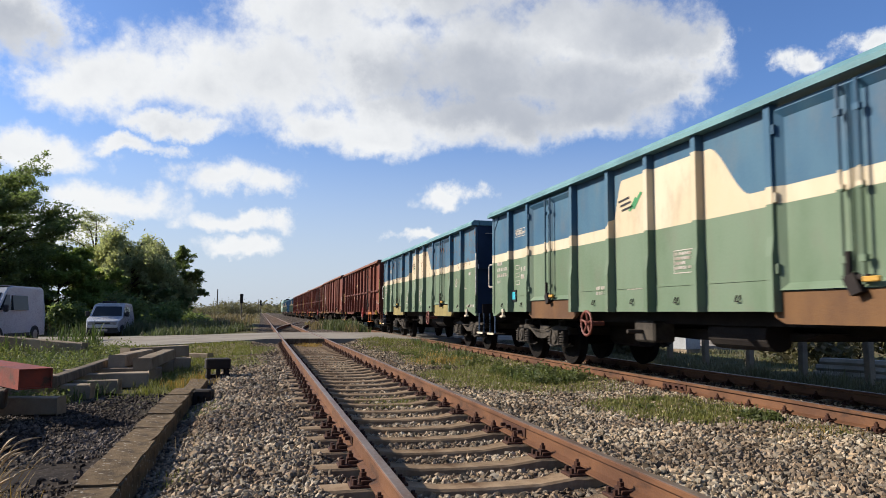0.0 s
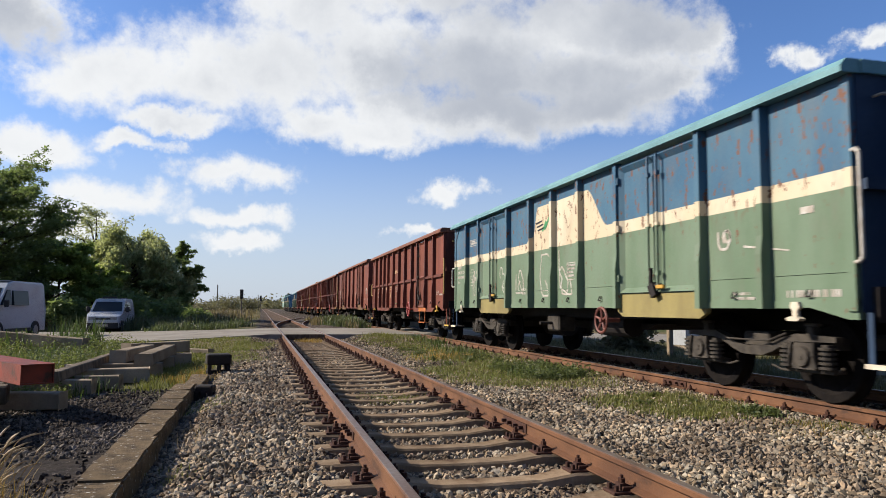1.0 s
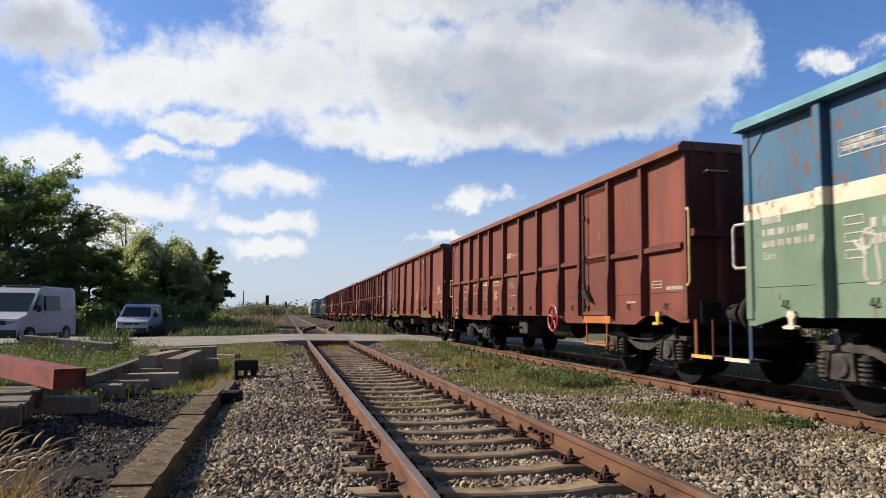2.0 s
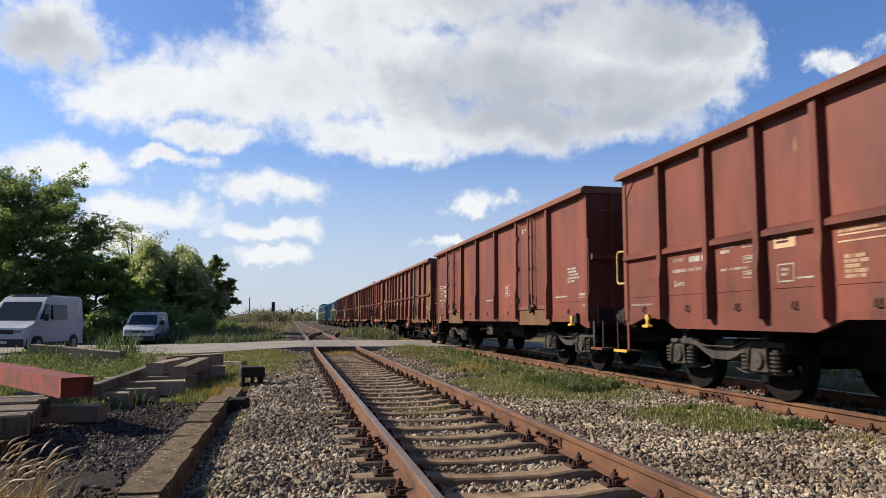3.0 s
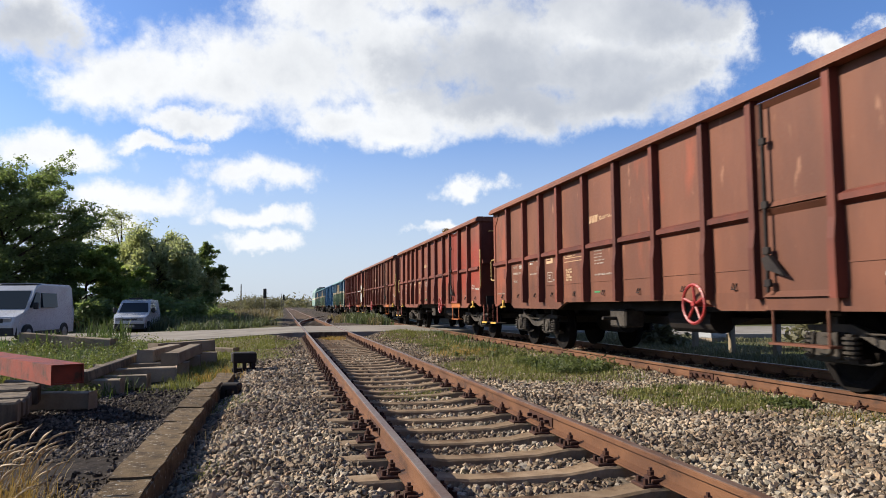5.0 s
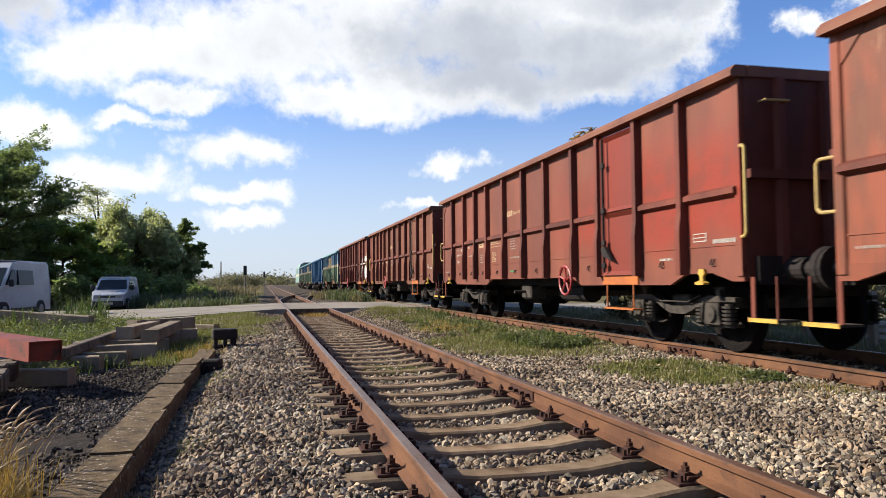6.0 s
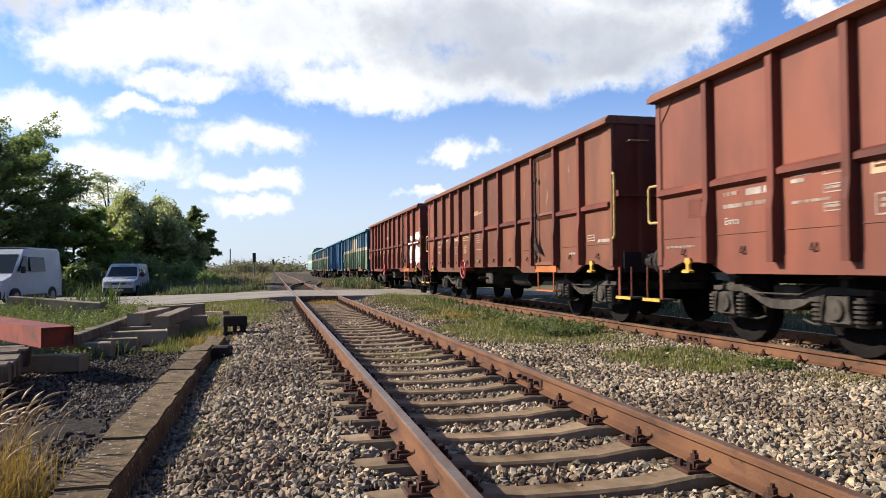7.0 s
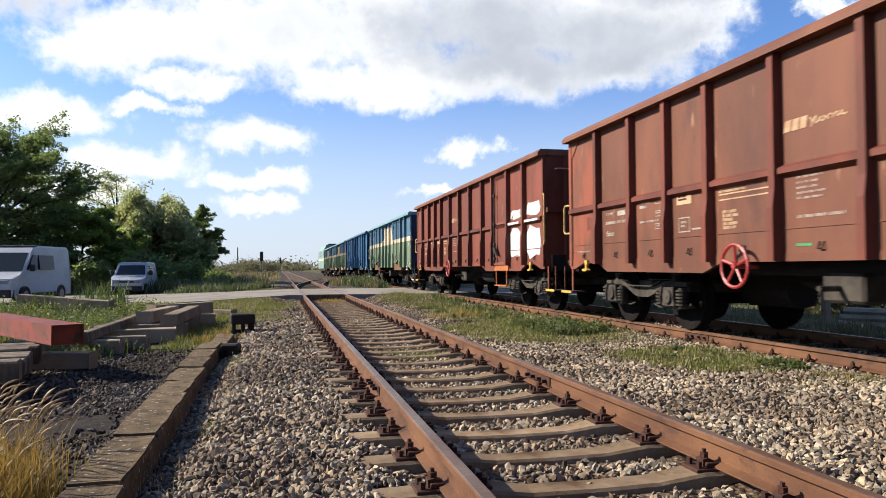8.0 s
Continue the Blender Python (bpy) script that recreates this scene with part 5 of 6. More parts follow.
def beam(x0, y0, x1, y1, z0, w, h, material, name, label, category, z1=None, group="stacked beams"):
    """A beam lying from one end to the other, on its underside z0 (z1 at the far end)."""
    a, b = Vector((x0, y0, z0)), Vector((x1, y1, z0 if z1 is None else z1))
    n = (b - a).length
    bm = B()
    rnd = random.Random(int(x0 * 100 + y0 * 37))
    prism(bm, [(-w / 2 - 0.012, 0.0), (w / 2 + 0.012, 0.0), (w / 2, h), (-w / 2, h)], "y", 0.0, n)
    bmesh.ops.subdivide_edges(bm, edges=[e for e in bm.edges if e.calc_length() > n * 0.9], cuts=4)
    for v in bm.verts:
        v.co += Vector((rnd.uniform(-1, 1), 0, rnd.uniform(-1, 1))) * 0.006
    bmesh.ops.bevel(bm, geom=[e for e in bm.edges if e.is_boundary or (len(e.link_faces) == 2 and e.calc_face_angle(0) > 0.6)], offset=0.012, segments=1, affect="EDGES")
    p = part(name, bm, material, None)
    p.matrix_basis = Matrix.Translation(a) @ (b - a).to_track_quat("Y", "Z").to_matrix().to_4x4()
    return tagged(p, label, category, group)


GZ = -0.305
CS, CL = "concrete_sleeper", "weathered grey concrete sleeper stacked beside the track"
beam(-3.80, 10.0, -2.34, 9.76, GZ, 0.22, 0.205, M["concrete"], CS, CL, "sleeper")
beam(-3.90, 11.5, -2.33, 11.37, GZ, 0.22, 0.205, M["concrete"], CS, CL, "sleeper")
beam(-3.70, 12.1, -2.07, 11.95, GZ, 0.22, 0.205, M["concrete"], CS, CL, "sleeper")
beam(-3.30, 12.7, -1.80, 12.95, GZ, 0.26, 0.24, M["concrete"], CS, CL, "sleeper")
beam(-3.30, 13.8, -1.72, 14.0, GZ, 0.26, 0.24, M["concrete"], CS, CL, "sleeper")
beam(-3.10, 15.6, -1.72, 15.8, GZ, 0.26, 0.24, M["concrete"], CS, CL, "sleeper")
beam(-3.00, 16.6, -1.50, 16.9, GZ, 0.26, 0.24, M["concrete"], CS, CL, "sleeper")
beam(-2.50, 14.0, -2.32, 16.3, GZ + 0.235, 0.25, 0.22, M["concrete"], CS, "grey concrete sleeper lying across the stack", "sleeper")
beam(-1.98, 13.4, -1.92, 16.6, GZ + 0.235, 0.25, 0.20, M["concrete"], CS, "pale concrete sleeper lying across the stack", "sleeper")
beam(-2.75, 16.3, -1.70, 17.5, GZ + 0.235, 0.28, 0.24, M["concrete"], CS, "grey concrete sleeper on top of the stack", "sleeper")
beam(-2.80, 11.0, -2.78, 16.4, GZ + 0.207, 0.15, 0.13, M["old_wood"], "timber_beam", "long dark timber beam laid over the concrete sleepers", "timber beam", GZ + 0.24)
beam(-6.60, 20.4, -4.20, 19.4, 0.03, 0.28, 0.29, M["concrete"], CS, "long grey concrete beam lying on a heap in the weeds", "concrete beam", -0.14)
beam(-3.60, 21.6, -2.30, 19.6, GZ, 0.34, 0.16, M["concrete"], CS, "pale flat concrete slab lying in the weeds", "concrete beam")
beam(-2.30, 21.0, -1.30, 20.4, GZ, 0.24, 0.12, M["concrete"], CS, "pale flat concrete slab lying in the grass", "concrete beam")


def timber_deck():
    e = thing("timber_stack", pose(-2.42, 7.45, 0, 0, 0, 12), "stack of old split grey timbers on blocks", "timber stack")
    rnd = random.Random(9)
    y = 0.0
    for i in range(7):
        w = rnd.uniform(0.26, 0.36)
        bm = box(B(), -3.2, rnd.uniform(-0.06, 0.05), y, y + w - 0.02, -0.13 + rnd.uniform(-0.015, 0.01), 0.065 + rnd.uniform(-0.02, 0.012), 0.018)
        part("timber", bm, M["old_wood"], e)
        y += w
    for x in (-0.35, -2.4):
        part("block", box(B(), x - 0.12, x + 0.12, 0.25, 2.1, -0.33, -0.135), M["old_wood"], e)


timber_deck()


def red_box_section():
    """A hollow steel box section lying across the timbers."""
    e = Vector((-0.55, 0.83, 0)).normalized()
    bm = B()
    w, h, t, n = 0.35, 0.225, 0.014, 5.0
    box(bm, 0, w, 0, n, h - t, h)
    box(bm, 0, w, 0, n, 0, t)
    box(bm, 0, t, 0, n, t, h - t)
    box(bm, w - t, w, 0, n, t, h - t)
    box(bm, t, w - t, 0.035, 0.05, t, h - t)
    p = part("steel_box_section", bm, M["red_beam"], None)
    p.matrix_basis = Matrix.Translation((-2.57, 8.86, 0.078)) @ Euler((0, 0, math.atan2(-e.x, e.y))).to_matrix().to_4x4()
    tagged(p, "red painted hollow steel section lying across the timber stack", "steel beam")


red_box_section()


# ---- grass and weeds ----
def blades(name, spots, material, label, category="grass", lean=0.45):
    """spots: rows of x, y, z, height, width. Each blade bends over in three segments."""
    rng = np.random.default_rng(len(spots))
    n = len(spots)
    a = rng.uniform(0, 6.28319, n)
    ln = np.abs(rng.normal(0.25, lean, n)).clip(0.05, 1.2)
    h, w = spots[:, 3], spots[:, 4]
    up = h / np.sqrt(1 + 0.4 * ln * ln)
    d = np.stack([np.cos(a), np.sin(a), np.zeros(n)], -1)
    s = np.stack([-np.sin(a), np.cos(a), np.zeros(n)], -1)
    base = spots[:, :3]
    vs = []
    for f, tw in ((0.0, 1.0), (0.45, 0.85), (0.8, 0.5)):
        c = base + d * (ln * h * f * f)[:, None] + np.array([0, 0, 1.0]) * (up * f)[:, None]
        vs += [c - s * (w * tw / 2)[:, None], c + s * (w * tw / 2)[:, None]]
    vs.append(base + d * (ln * h)[:, None] + np.array([0, 0, 1.0]) * (up * (1 - 0.25 * ln.clip(0, 1)))[:, None])
    v = np.stack(vs, 1).reshape(-1, 3)
    f = np.array([[0, 1, 3], [0, 3, 2], [2, 3, 5], [2, 5, 4], [4, 5, 6]])
    faces = (f[None] + 7 * np.arange(n)[:, None, None]).reshape(-1, 3)
    tagged(new(name, cloud_mesh(name, v, faces, material)), label, category, kind="stuff")


def patch(rows, seed):
    """rows: x0, x1, y0, y1, count, height, width; clumped."""
    rng = np.random.default_rng(seed)
    out = []
    for x0, x1, y0, y1, n, h, w in rows:
        nc = max(4, n // 45)
        cx, cy = rng.uniform(x0, x1, nc), rng.uniform(y0, y1, nc)
        ch = rng.uniform(0.55, 1.25, nc)
        for i in rng.integers(0, nc, n):
            e = ((cx[i] - (x0 + x1) / 2) / (x1 - x0) * 2) ** 2 + ((cy[i] - (y0 + y1) / 2) / (y1 - y0) * 2) ** 2
            if e > 1.15:
                continue
            x, y = cx[i] + rng.normal(0, 0.10 + 0.03 * (x1 - x0)), cy[i] + rng.normal(0, 0.10 + 0.03 * (y1 - y0))
            out.append((x, y, ground_z(x, y) - 0.01, h * ch[i] * rng.uniform(0.5, 1.1), w))
    return np.array(out)


blades("grass", patch([(2.9, 5.5, 9.6, 13.8, 15000, 0.095, 0.011), (3.4, 5.6, 13.5, 20.0, 9000, 0.10, 0.014), (3.2, 5.4, 20.0, 26.3, 3500, 0.14, 0.018), (4.0, 5.5, 6.7, 8.6, 9000, 0.090, 0.012),
                       (4.7, 5.6, 5.2, 6.3, 700, 0.07, 0.009), (1.25, 2.0, 8.9, 10.0, 1500, 0.07, 0.010), (-0.85, -0.35, 8.5, 9.5, 300, 0.08, 0.01), (-0.75, -0.5, 5.0, 5.6, 160, 0.06, 0.008)], 1), M["grass"], "yellow-green grass growing in the ballast between the tracks")
blades("weeds", patch([(4.2, 5.2, 10.8, 12.4, 700, 0.20, 0.012), (5.1, 5.45, 6.65, 6.95, 500, 0.09, 0.010), (4.3, 5.5, 17.0, 25.0, 500, 0.28, 0.02)], 2), M["grass_dark"], "taller dark green weeds between the tracks", "weeds")
blades("dry_tufts", patch([(4.7, 5.6, 5.4, 6.4, 400, 0.07, 0.008), (1.3, 2.0, 24.2, 26.0, 800, 0.16, 0.014), (1.4, 1.9, 8.9, 9.8, 150, 0.05, 0.008), (3.0, 4.6, 15.0, 18.0, 500, 0.18, 0.012), (-1.4, -0.8, 12, 14, 350, 0.2, 0.012)], 3), M["grass_dry"], "dry straw-coloured grass tufts in the ballast")
blades("verge_grass", patch([(-3.2, -0.1, 14.2, 19.0, 6500, 0.11, 0.013), (-2.6, 0.2, 19.0, 24.8, 7000, 0.10, 0.018), (-9.0, -2.2, 18.5, 24.6, 7000, 0.2, 0.022), (-2.0, -1.2, 11.8, 15.0, 2600, 0.15, 0.012), (-6.5, -3.2, 13.0, 18.5, 6000, 0.24, 0.016), (-3.4, -2.4, 10.2, 12.5, 700, 0.2, 0.012)], 4), M["grass"], "green verge grass between the stacked beams and the track")
blades("verge_weeds", patch([(-7.5, -3.4, 14.0, 19.0, 1800, 0.40, 0.018), (-3.4, -2.3, 10.4, 13.5, 500, 0.26, 0.014), (-8.0, -4.5, 19.5, 24.0, 1500, 0.5, 0.025), (-5.6, -4.6, 21.5, 24.0, 260, 0.85, 0.03)], 14), M["grass_dark"], "tall weeds growing round the stacked beams", "weeds")
blades("field_grass", patch([(-11.0, -2.0, 41.0, 50.0, 9000, 0.8, 0.05), (-5.5, -0.8, 36.5, 42.0, 2600, 0.5, 0.04), (3.8, 5.6, 36.0, 52.0, 5000, 0.6, 0.05)], 5), M["grass_muted"], "tall green grass beyond the road")
blades("dry_field", patch([(-16.0, -1.2, 50.0, 75.0, 9000, 0.8, 0.07), (-30.0, -1.5, 75.0, 130.0, 9000, 1.0, 0.13), (3.4, 5.2, 36.0, 60.0, 1200, 0.45, 0.05)], 6), M["field_straw"], "dry straw-coloured field beyond the road")
blades("far_verge_grass", patch([(8.9, 10.5, 8.0, 24.0, 6000, 0.15, 0.014), (10.0, 16.0, 8.0, 26.0, 6500, 0.16, 0.02), (9.2, 10.2, 8.0, 16.0, 700, 0.32, 0.016)], 7), M["leaf_dusty"], "rough dark grass beyond the far track")


def foxtails():
    """A clump of dry golden grass with bowed bristly seed heads."""
    e = thing("foxtail_grass", pose(0, 0, 0), "golden dry foxtail grass with bowed seed heads", "grass")
    rng = np.random.default_rng(21)
    rnd = random.Random(6)
    for i in range(80):
        x, y = rnd.uniform(-1.85, -1.36), rnd.uniform(3.5, 4.7)
        z = ground_z(x, y)
        h = rnd.uniform(0.26, 0.60)
        a = rnd.uniform(-1.2, 0.9)
        d = Vector((math.cos(a), math.sin(a), 0))
        pts = [Vector((x, y, z)) + d * (0.36 * h * f * f) + Vector((0, 0, h * f)) for f in (0, 0.35, 0.7, 1.0)]
        tip = pts[-1] + d * 0.05 + Vector((0, 0, 0.02))
        bm = tube(B(), pts, 0.0016, 4)
        st = part("stalk", bm, M["grass_dry"], e)
        bm = B()
        g = (pts[-1] - pts[-2]).normalized()
        bow = rnd.uniform(0.15, 0.8)
        head = [pts[-1] + (g * 0.024 + d * (0.008 * bow * k)) * k - Vector((0, 0, 0.0035 * bow * k * k)) for k in range(5)]
        for (p, q), r in zip(zip(head, head[1:]), ((0.0025, 0.0055), (0.0055, 0.006), (0.006, 0.0045), (0.0045, 0.001))):
            cyl(bm, p, q, *r, seg=6)
        part("seed_head", bm, M["seed_head"], st)
    rows = [(-2.05, -1.36, 3.4, 4.5, 10500, 0.40, 0.0055), (-1.6, -1.18, 2.6, 3.6, 1800, 0.16, 0.005)]
    blades("dry_grass_clump", patch(rows, 8), M["grass_dry"], "dense clump of golden dry grass under the foxtails")
    blades("straw", patch([(-0.82, -0.66, 2.6, 6.0, 260, 0.11, 0.004), (-0.80, -0.6, 6.2, 7.2, 40, 0.14, 0.005)], 9), M["seed_head"], "pale dead straw along the kerb")


foxtails()


# ---- trees ----
def leaf_cloud(clumps, per, size, seed, droop=0.0):
    """Quads spread through ellipsoid clumps (centre, radii)."""
    rng = np.random.default_rng(seed)
    pts = []
    for (c, r) in clumps:
        p = np.array(c) + rng.normal(size=(per, 3)) * 0.62 * np.array(r)
        pts.append(p)
    p = np.concatenate(pts)
    n = len(p)
    u = rng.normal(size=(n, 3))
    u[:, 2] = u[:, 2] * 0.6 - droop
    u /= np.linalg.norm(u, axis=1, keepdims=True)
    w = np.cross(u, rng.normal(size=(n, 3)))
    w /= np.linalg.norm(w, axis=1, keepdims=True)
    s = size * rng.uniform(0.6, 1.35, n)
    a, b = u * s[:, None], w * (s * 0.42)[:, None]
    v = np.stack([p - a, p - b * 1.0 + a * 0.05, p + a, p + b], 1).reshape(-1, 3)
    f = np.arange(4 * n).reshape(n, 4)
    return v, f


def tree(x, y, height, spread, leaf, label, seed, clumps=60, per=220, size=0.16, low=0.2, droop=0.0, name="tree"):
    z0 = ground_z(x, y) - 0.05
    e = thing(name, pose(x, y, z0), label, "tree", "trees behind the vans")
    rnd = random.Random(seed)
    bm = B()
    lean = Vector((rnd.uniform(-0.06, 0.06), rnd.uniform(-0.06, 0.06), 1))
    base_r = height * 0.022
    pts = [lean * (height * 0.75 * f) for f in (0, 0.25, 0.5, 0.75, 1.0)]
    for i, (p, q) in enumerate(zip(pts, pts[1:])):
        cyl(bm, p, q, base_r * (1 - 0.22 * i), base_r * (1 - 0.22 * (i + 1)), seg=10)
    part("trunk", bm, M["bark"], e)
    cl = []
    limbs = max(9, clumps // 11)
    for i in range(limbs):
        # a limb leaves the trunk and bends up (or over, in a willow)
        f = low + (0.97 - low) * (i + rnd.random()) / limbs
        a = 2.39996 * i + rnd.uniform(-0.5, 0.5)
        u = min(1.0, max(0.05, (f - low * 0.5) / (1 - low * 0.5)))
        reach = spread * max(0.16, math.sin(u ** 0.8 * 2.95) ** 0.7) * rnd.uniform(0.72, 1.22)
        s = lean * (height * min(0.74, max(0.06, f * 0.72)))
        tip = Vector((reach * math.cos(a), reach * math.sin(a), height * f * rnd.uniform(0.96, 1.05)))
        mid = s.lerp(tip, 0.5) + Vector((0, 0, (0.05 + 0.06 * droop) * height))
        bm = B()
        cyl(bm, s, mid, base_r * 0.40, base_r * 0.22, seg=6)
        cyl(bm, mid, tip, base_r * 0.22, base_r * 0.05, seg=6)
        limb = part("limb", bm, M["bark"], e)
        twigs = B()
        for j in range(max(5, clumps // limbs)):
            g = rnd.random() ** 0.6
            p = s.lerp(mid, g * 2) if g < 0.5 else mid.lerp(tip, g * 2 - 1)
            b = a + rnd.uniform(-1.3, 1.3)
            rise = rnd.uniform(-0.15, 0.75) - 1.9 * droop * rnd.random()
            out = Vector((math.cos(b), math.sin(b), rise)).normalized()
            n = height * rnd.uniform(0.07, 0.15) * (1.25 - 0.4 * g)
            cyl(twigs, p, p + out * n * 1.5, base_r * 0.07, base_r * 0.02, seg=4)
            k = height * rnd.uniform(0.026, 0.048)
            for st in range(4):
                kk = k * (1.25 - 0.2 * st)
                cl.append((tuple(p + out * (n * 0.45 * (st + 0.4)) - Vector((0, 0, 0.012 * height * droop * st * st))), (kk, kk, kk * (0.7 + droop * 0.8))))
        tagged(part("branching", twigs, M["bark"], limb), kind="stuff")
    v, f = leaf_cloud(cl, per, size, seed, droop)
    cr = new("crown", cloud_mesh("crown", v, f, leaf))
    cr.parent = e
    tagged(cr, kind="stuff")
    return e


tree(-17.0, 50.0, 10.9, 4.2, M["leaf_dark"], "tall dark green tree with feathery branches behind the van", 31, 400, 58, 0.105, 0.08)
tree(-21.0, 52.0, 9.0, 4.0, M["leaf_dark"], "dark green tree at the edge of the wood", 32, 170, 55, 0.125, 0.06)
tree(-13.3, 53.0, 6.2, 2.9, M["leaf_mid"], "mid-green bushy tree behind the parked vans", 33, 200, 62, 0.11, 0.02)
tree(-13.0, 62.0, 9.4, 2.1, M["leaf_pale"], "pale sparse poplar standing above the other trees", 34, 130, 13, 0.11, 0.30)
tree(-9.7, 58.5, 7.3, 3.9, M["leaf_willow"], "drooping grey-green willow with a domed crown", 35, 330, 60, 0.125, 0.08, droop=0.9)
tree(-7.4, 61.0, 6.0, 2.5, M["leaf_dark"], "dark rounded tree at the end of the row", 36, 210, 62, 0.11, 0.02)
tree(-11.6, 55.0, 4.8, 2.7, M["leaf_mid"], "low bushy green tree behind the small van", 37, 180, 62, 0.11, 0.0)
tree(-16.5, 54.5, 6.0, 3.2, M["leaf_dark"], "dark bushy tree behind the tall van", 38, 170, 58, 0.125, 0.0)
tree(-8.6, 56.0, 3.6, 2.6, M["leaf_dark"], "low dark thicket under the willow", 39, 140, 62, 0.11, 0.0)


def bush(x, y, h, r, leaf, seed, label):
    z0 = ground_z(x, y) - 0.03
    e = thing("bush", pose(x, y, z0), label, "bush", "bushes")
    rnd = random.Random(seed)
    cl = [((rnd.uniform(-r, r) * 0.7, rnd.uniform(-r, r) * 0.7, h * rnd.uniform(0.1, 0.8)), (r * 0.34, r * 0.34, h * 0.22)) for _ in range(16)]
    v, f = leaf_cloud(cl, 150, 0.09 + 0.02 * h, seed)
    cr = new("foliage", cloud_mesh("foliage", v, f, leaf))
    cr.parent = e
    tagged(cr, kind="stuff")
    bm = B()
    for i in range(5):
        cyl(bm, (0, 0, 0), (rnd.uniform(-r, r) * 0.5, rnd.uniform(-r, r) * 0.5, h * 0.7), 0.03, 0.01, seg=5)
    part("stems", bm, M["bark"], e)


for i, (x, y, h, r) in enumerate(((-10.4, 43.5, 1.9, 0.9), (-9.6, 45.5, 1.3, 0.8), (-5.8, 47.0, 1.9, 1.1), (-8.3, 50.0, 2.4, 1.6), (-6.0, 53.0, 1.6, 1.5), (-4.3, 49.0, 1.2, 1.2), (-14.5, 46.5, 2.2, 1.2), (-17.5, 45.0, 2.5, 1.6))):
    bush(x, y, h, r, M["leaf_dark"], 50 + i, "leafy green bush at the roadside")
for i, (x, y, h, r) in enumerate(((-10.0, 92.0, 2.4, 3.0), (-6.5, 98.0, 2.2, 2.6), (-4.5, 108.0, 2.6, 2.4), (-14.0, 95.0, 2.8, 3.4), (-2.5, 130.0, 3.0, 2.4))):
    bush(x, y, h, r, M["leaf_dusty"], 70 + i, "dusty olive thicket in the dry field")
for i, (x, y, h, r) in enumerate(((14.3, 16.5, 1.3, 1.0), (15.8, 13.6, 1.4, 1.1), (11.3, 20.5, 1.0, 0.9), (17.0, 17.5, 1.5, 1.3))):
    bush(x, y, h, r, M["leaf_dusty"], 80 + i, "green shrub beyond the far track")


def leafy_weeds():
    """Low broad-leaved weeds between the tracks and round the beams."""
    rnd = random.Random(77)
    cl = []
    for x0, x1, y0, y1, n, h in ((4.15, 5.25, 10.7, 12.7, 60, 0.17), (5.1, 5.4, 6.6, 6.95, 14, 0.07), (3.6, 5.2, 13.5, 19.0, 26, 0.12), (-6.5, -3.0, 14.0, 22.0, 130, 0.34), (-3.2, -2.4, 10.4, 13.0, 14, 0.2), (4.2, 5.3, 7.0, 8.4, 16, 0.05)):
        for _ in range(n):
            x, y = rnd.uniform(x0, x1), rnd.uniform(y0, y1)
            k = h * rnd.uniform(0.6, 1.2)
            cl.append(((x, y, ground_z(x, y) + k * 0.5), (k * 0.7, k * 0.7, k * 0.5)))
    v, f = leaf_cloud(cl, 110, 0.030, 78)
    tagged(new("leafy_weeds", cloud_mesh("leafy_weeds", v, f, M["weed"])), "low broad-leaved green weeds in the ballast and verge", "weeds", kind="stuff")


leafy_weeds()


def far_woods():
    rng = np.random.default_rng(40)
    cl = []
    for _ in range(240):
        y = rng.uniform(420, 700)
        x = rng.uniform(-260, 190)
        h = rng.uniform(3, 8) * (0.6 if x < -20 else 1.0)
        cl.append(((x, y, h * 0.45), (rng.uniform(5, 12), 5, h * 0.55)))
    v, f = leaf_cloud(cl, 110, 1.3, 41)
    tagged(new("far_woods", cloud_mesh("far_woods", v, f, M["leaf_dusty"])), "low belt of trees along the horizon", "woods", kind="stuff")


far_woods()

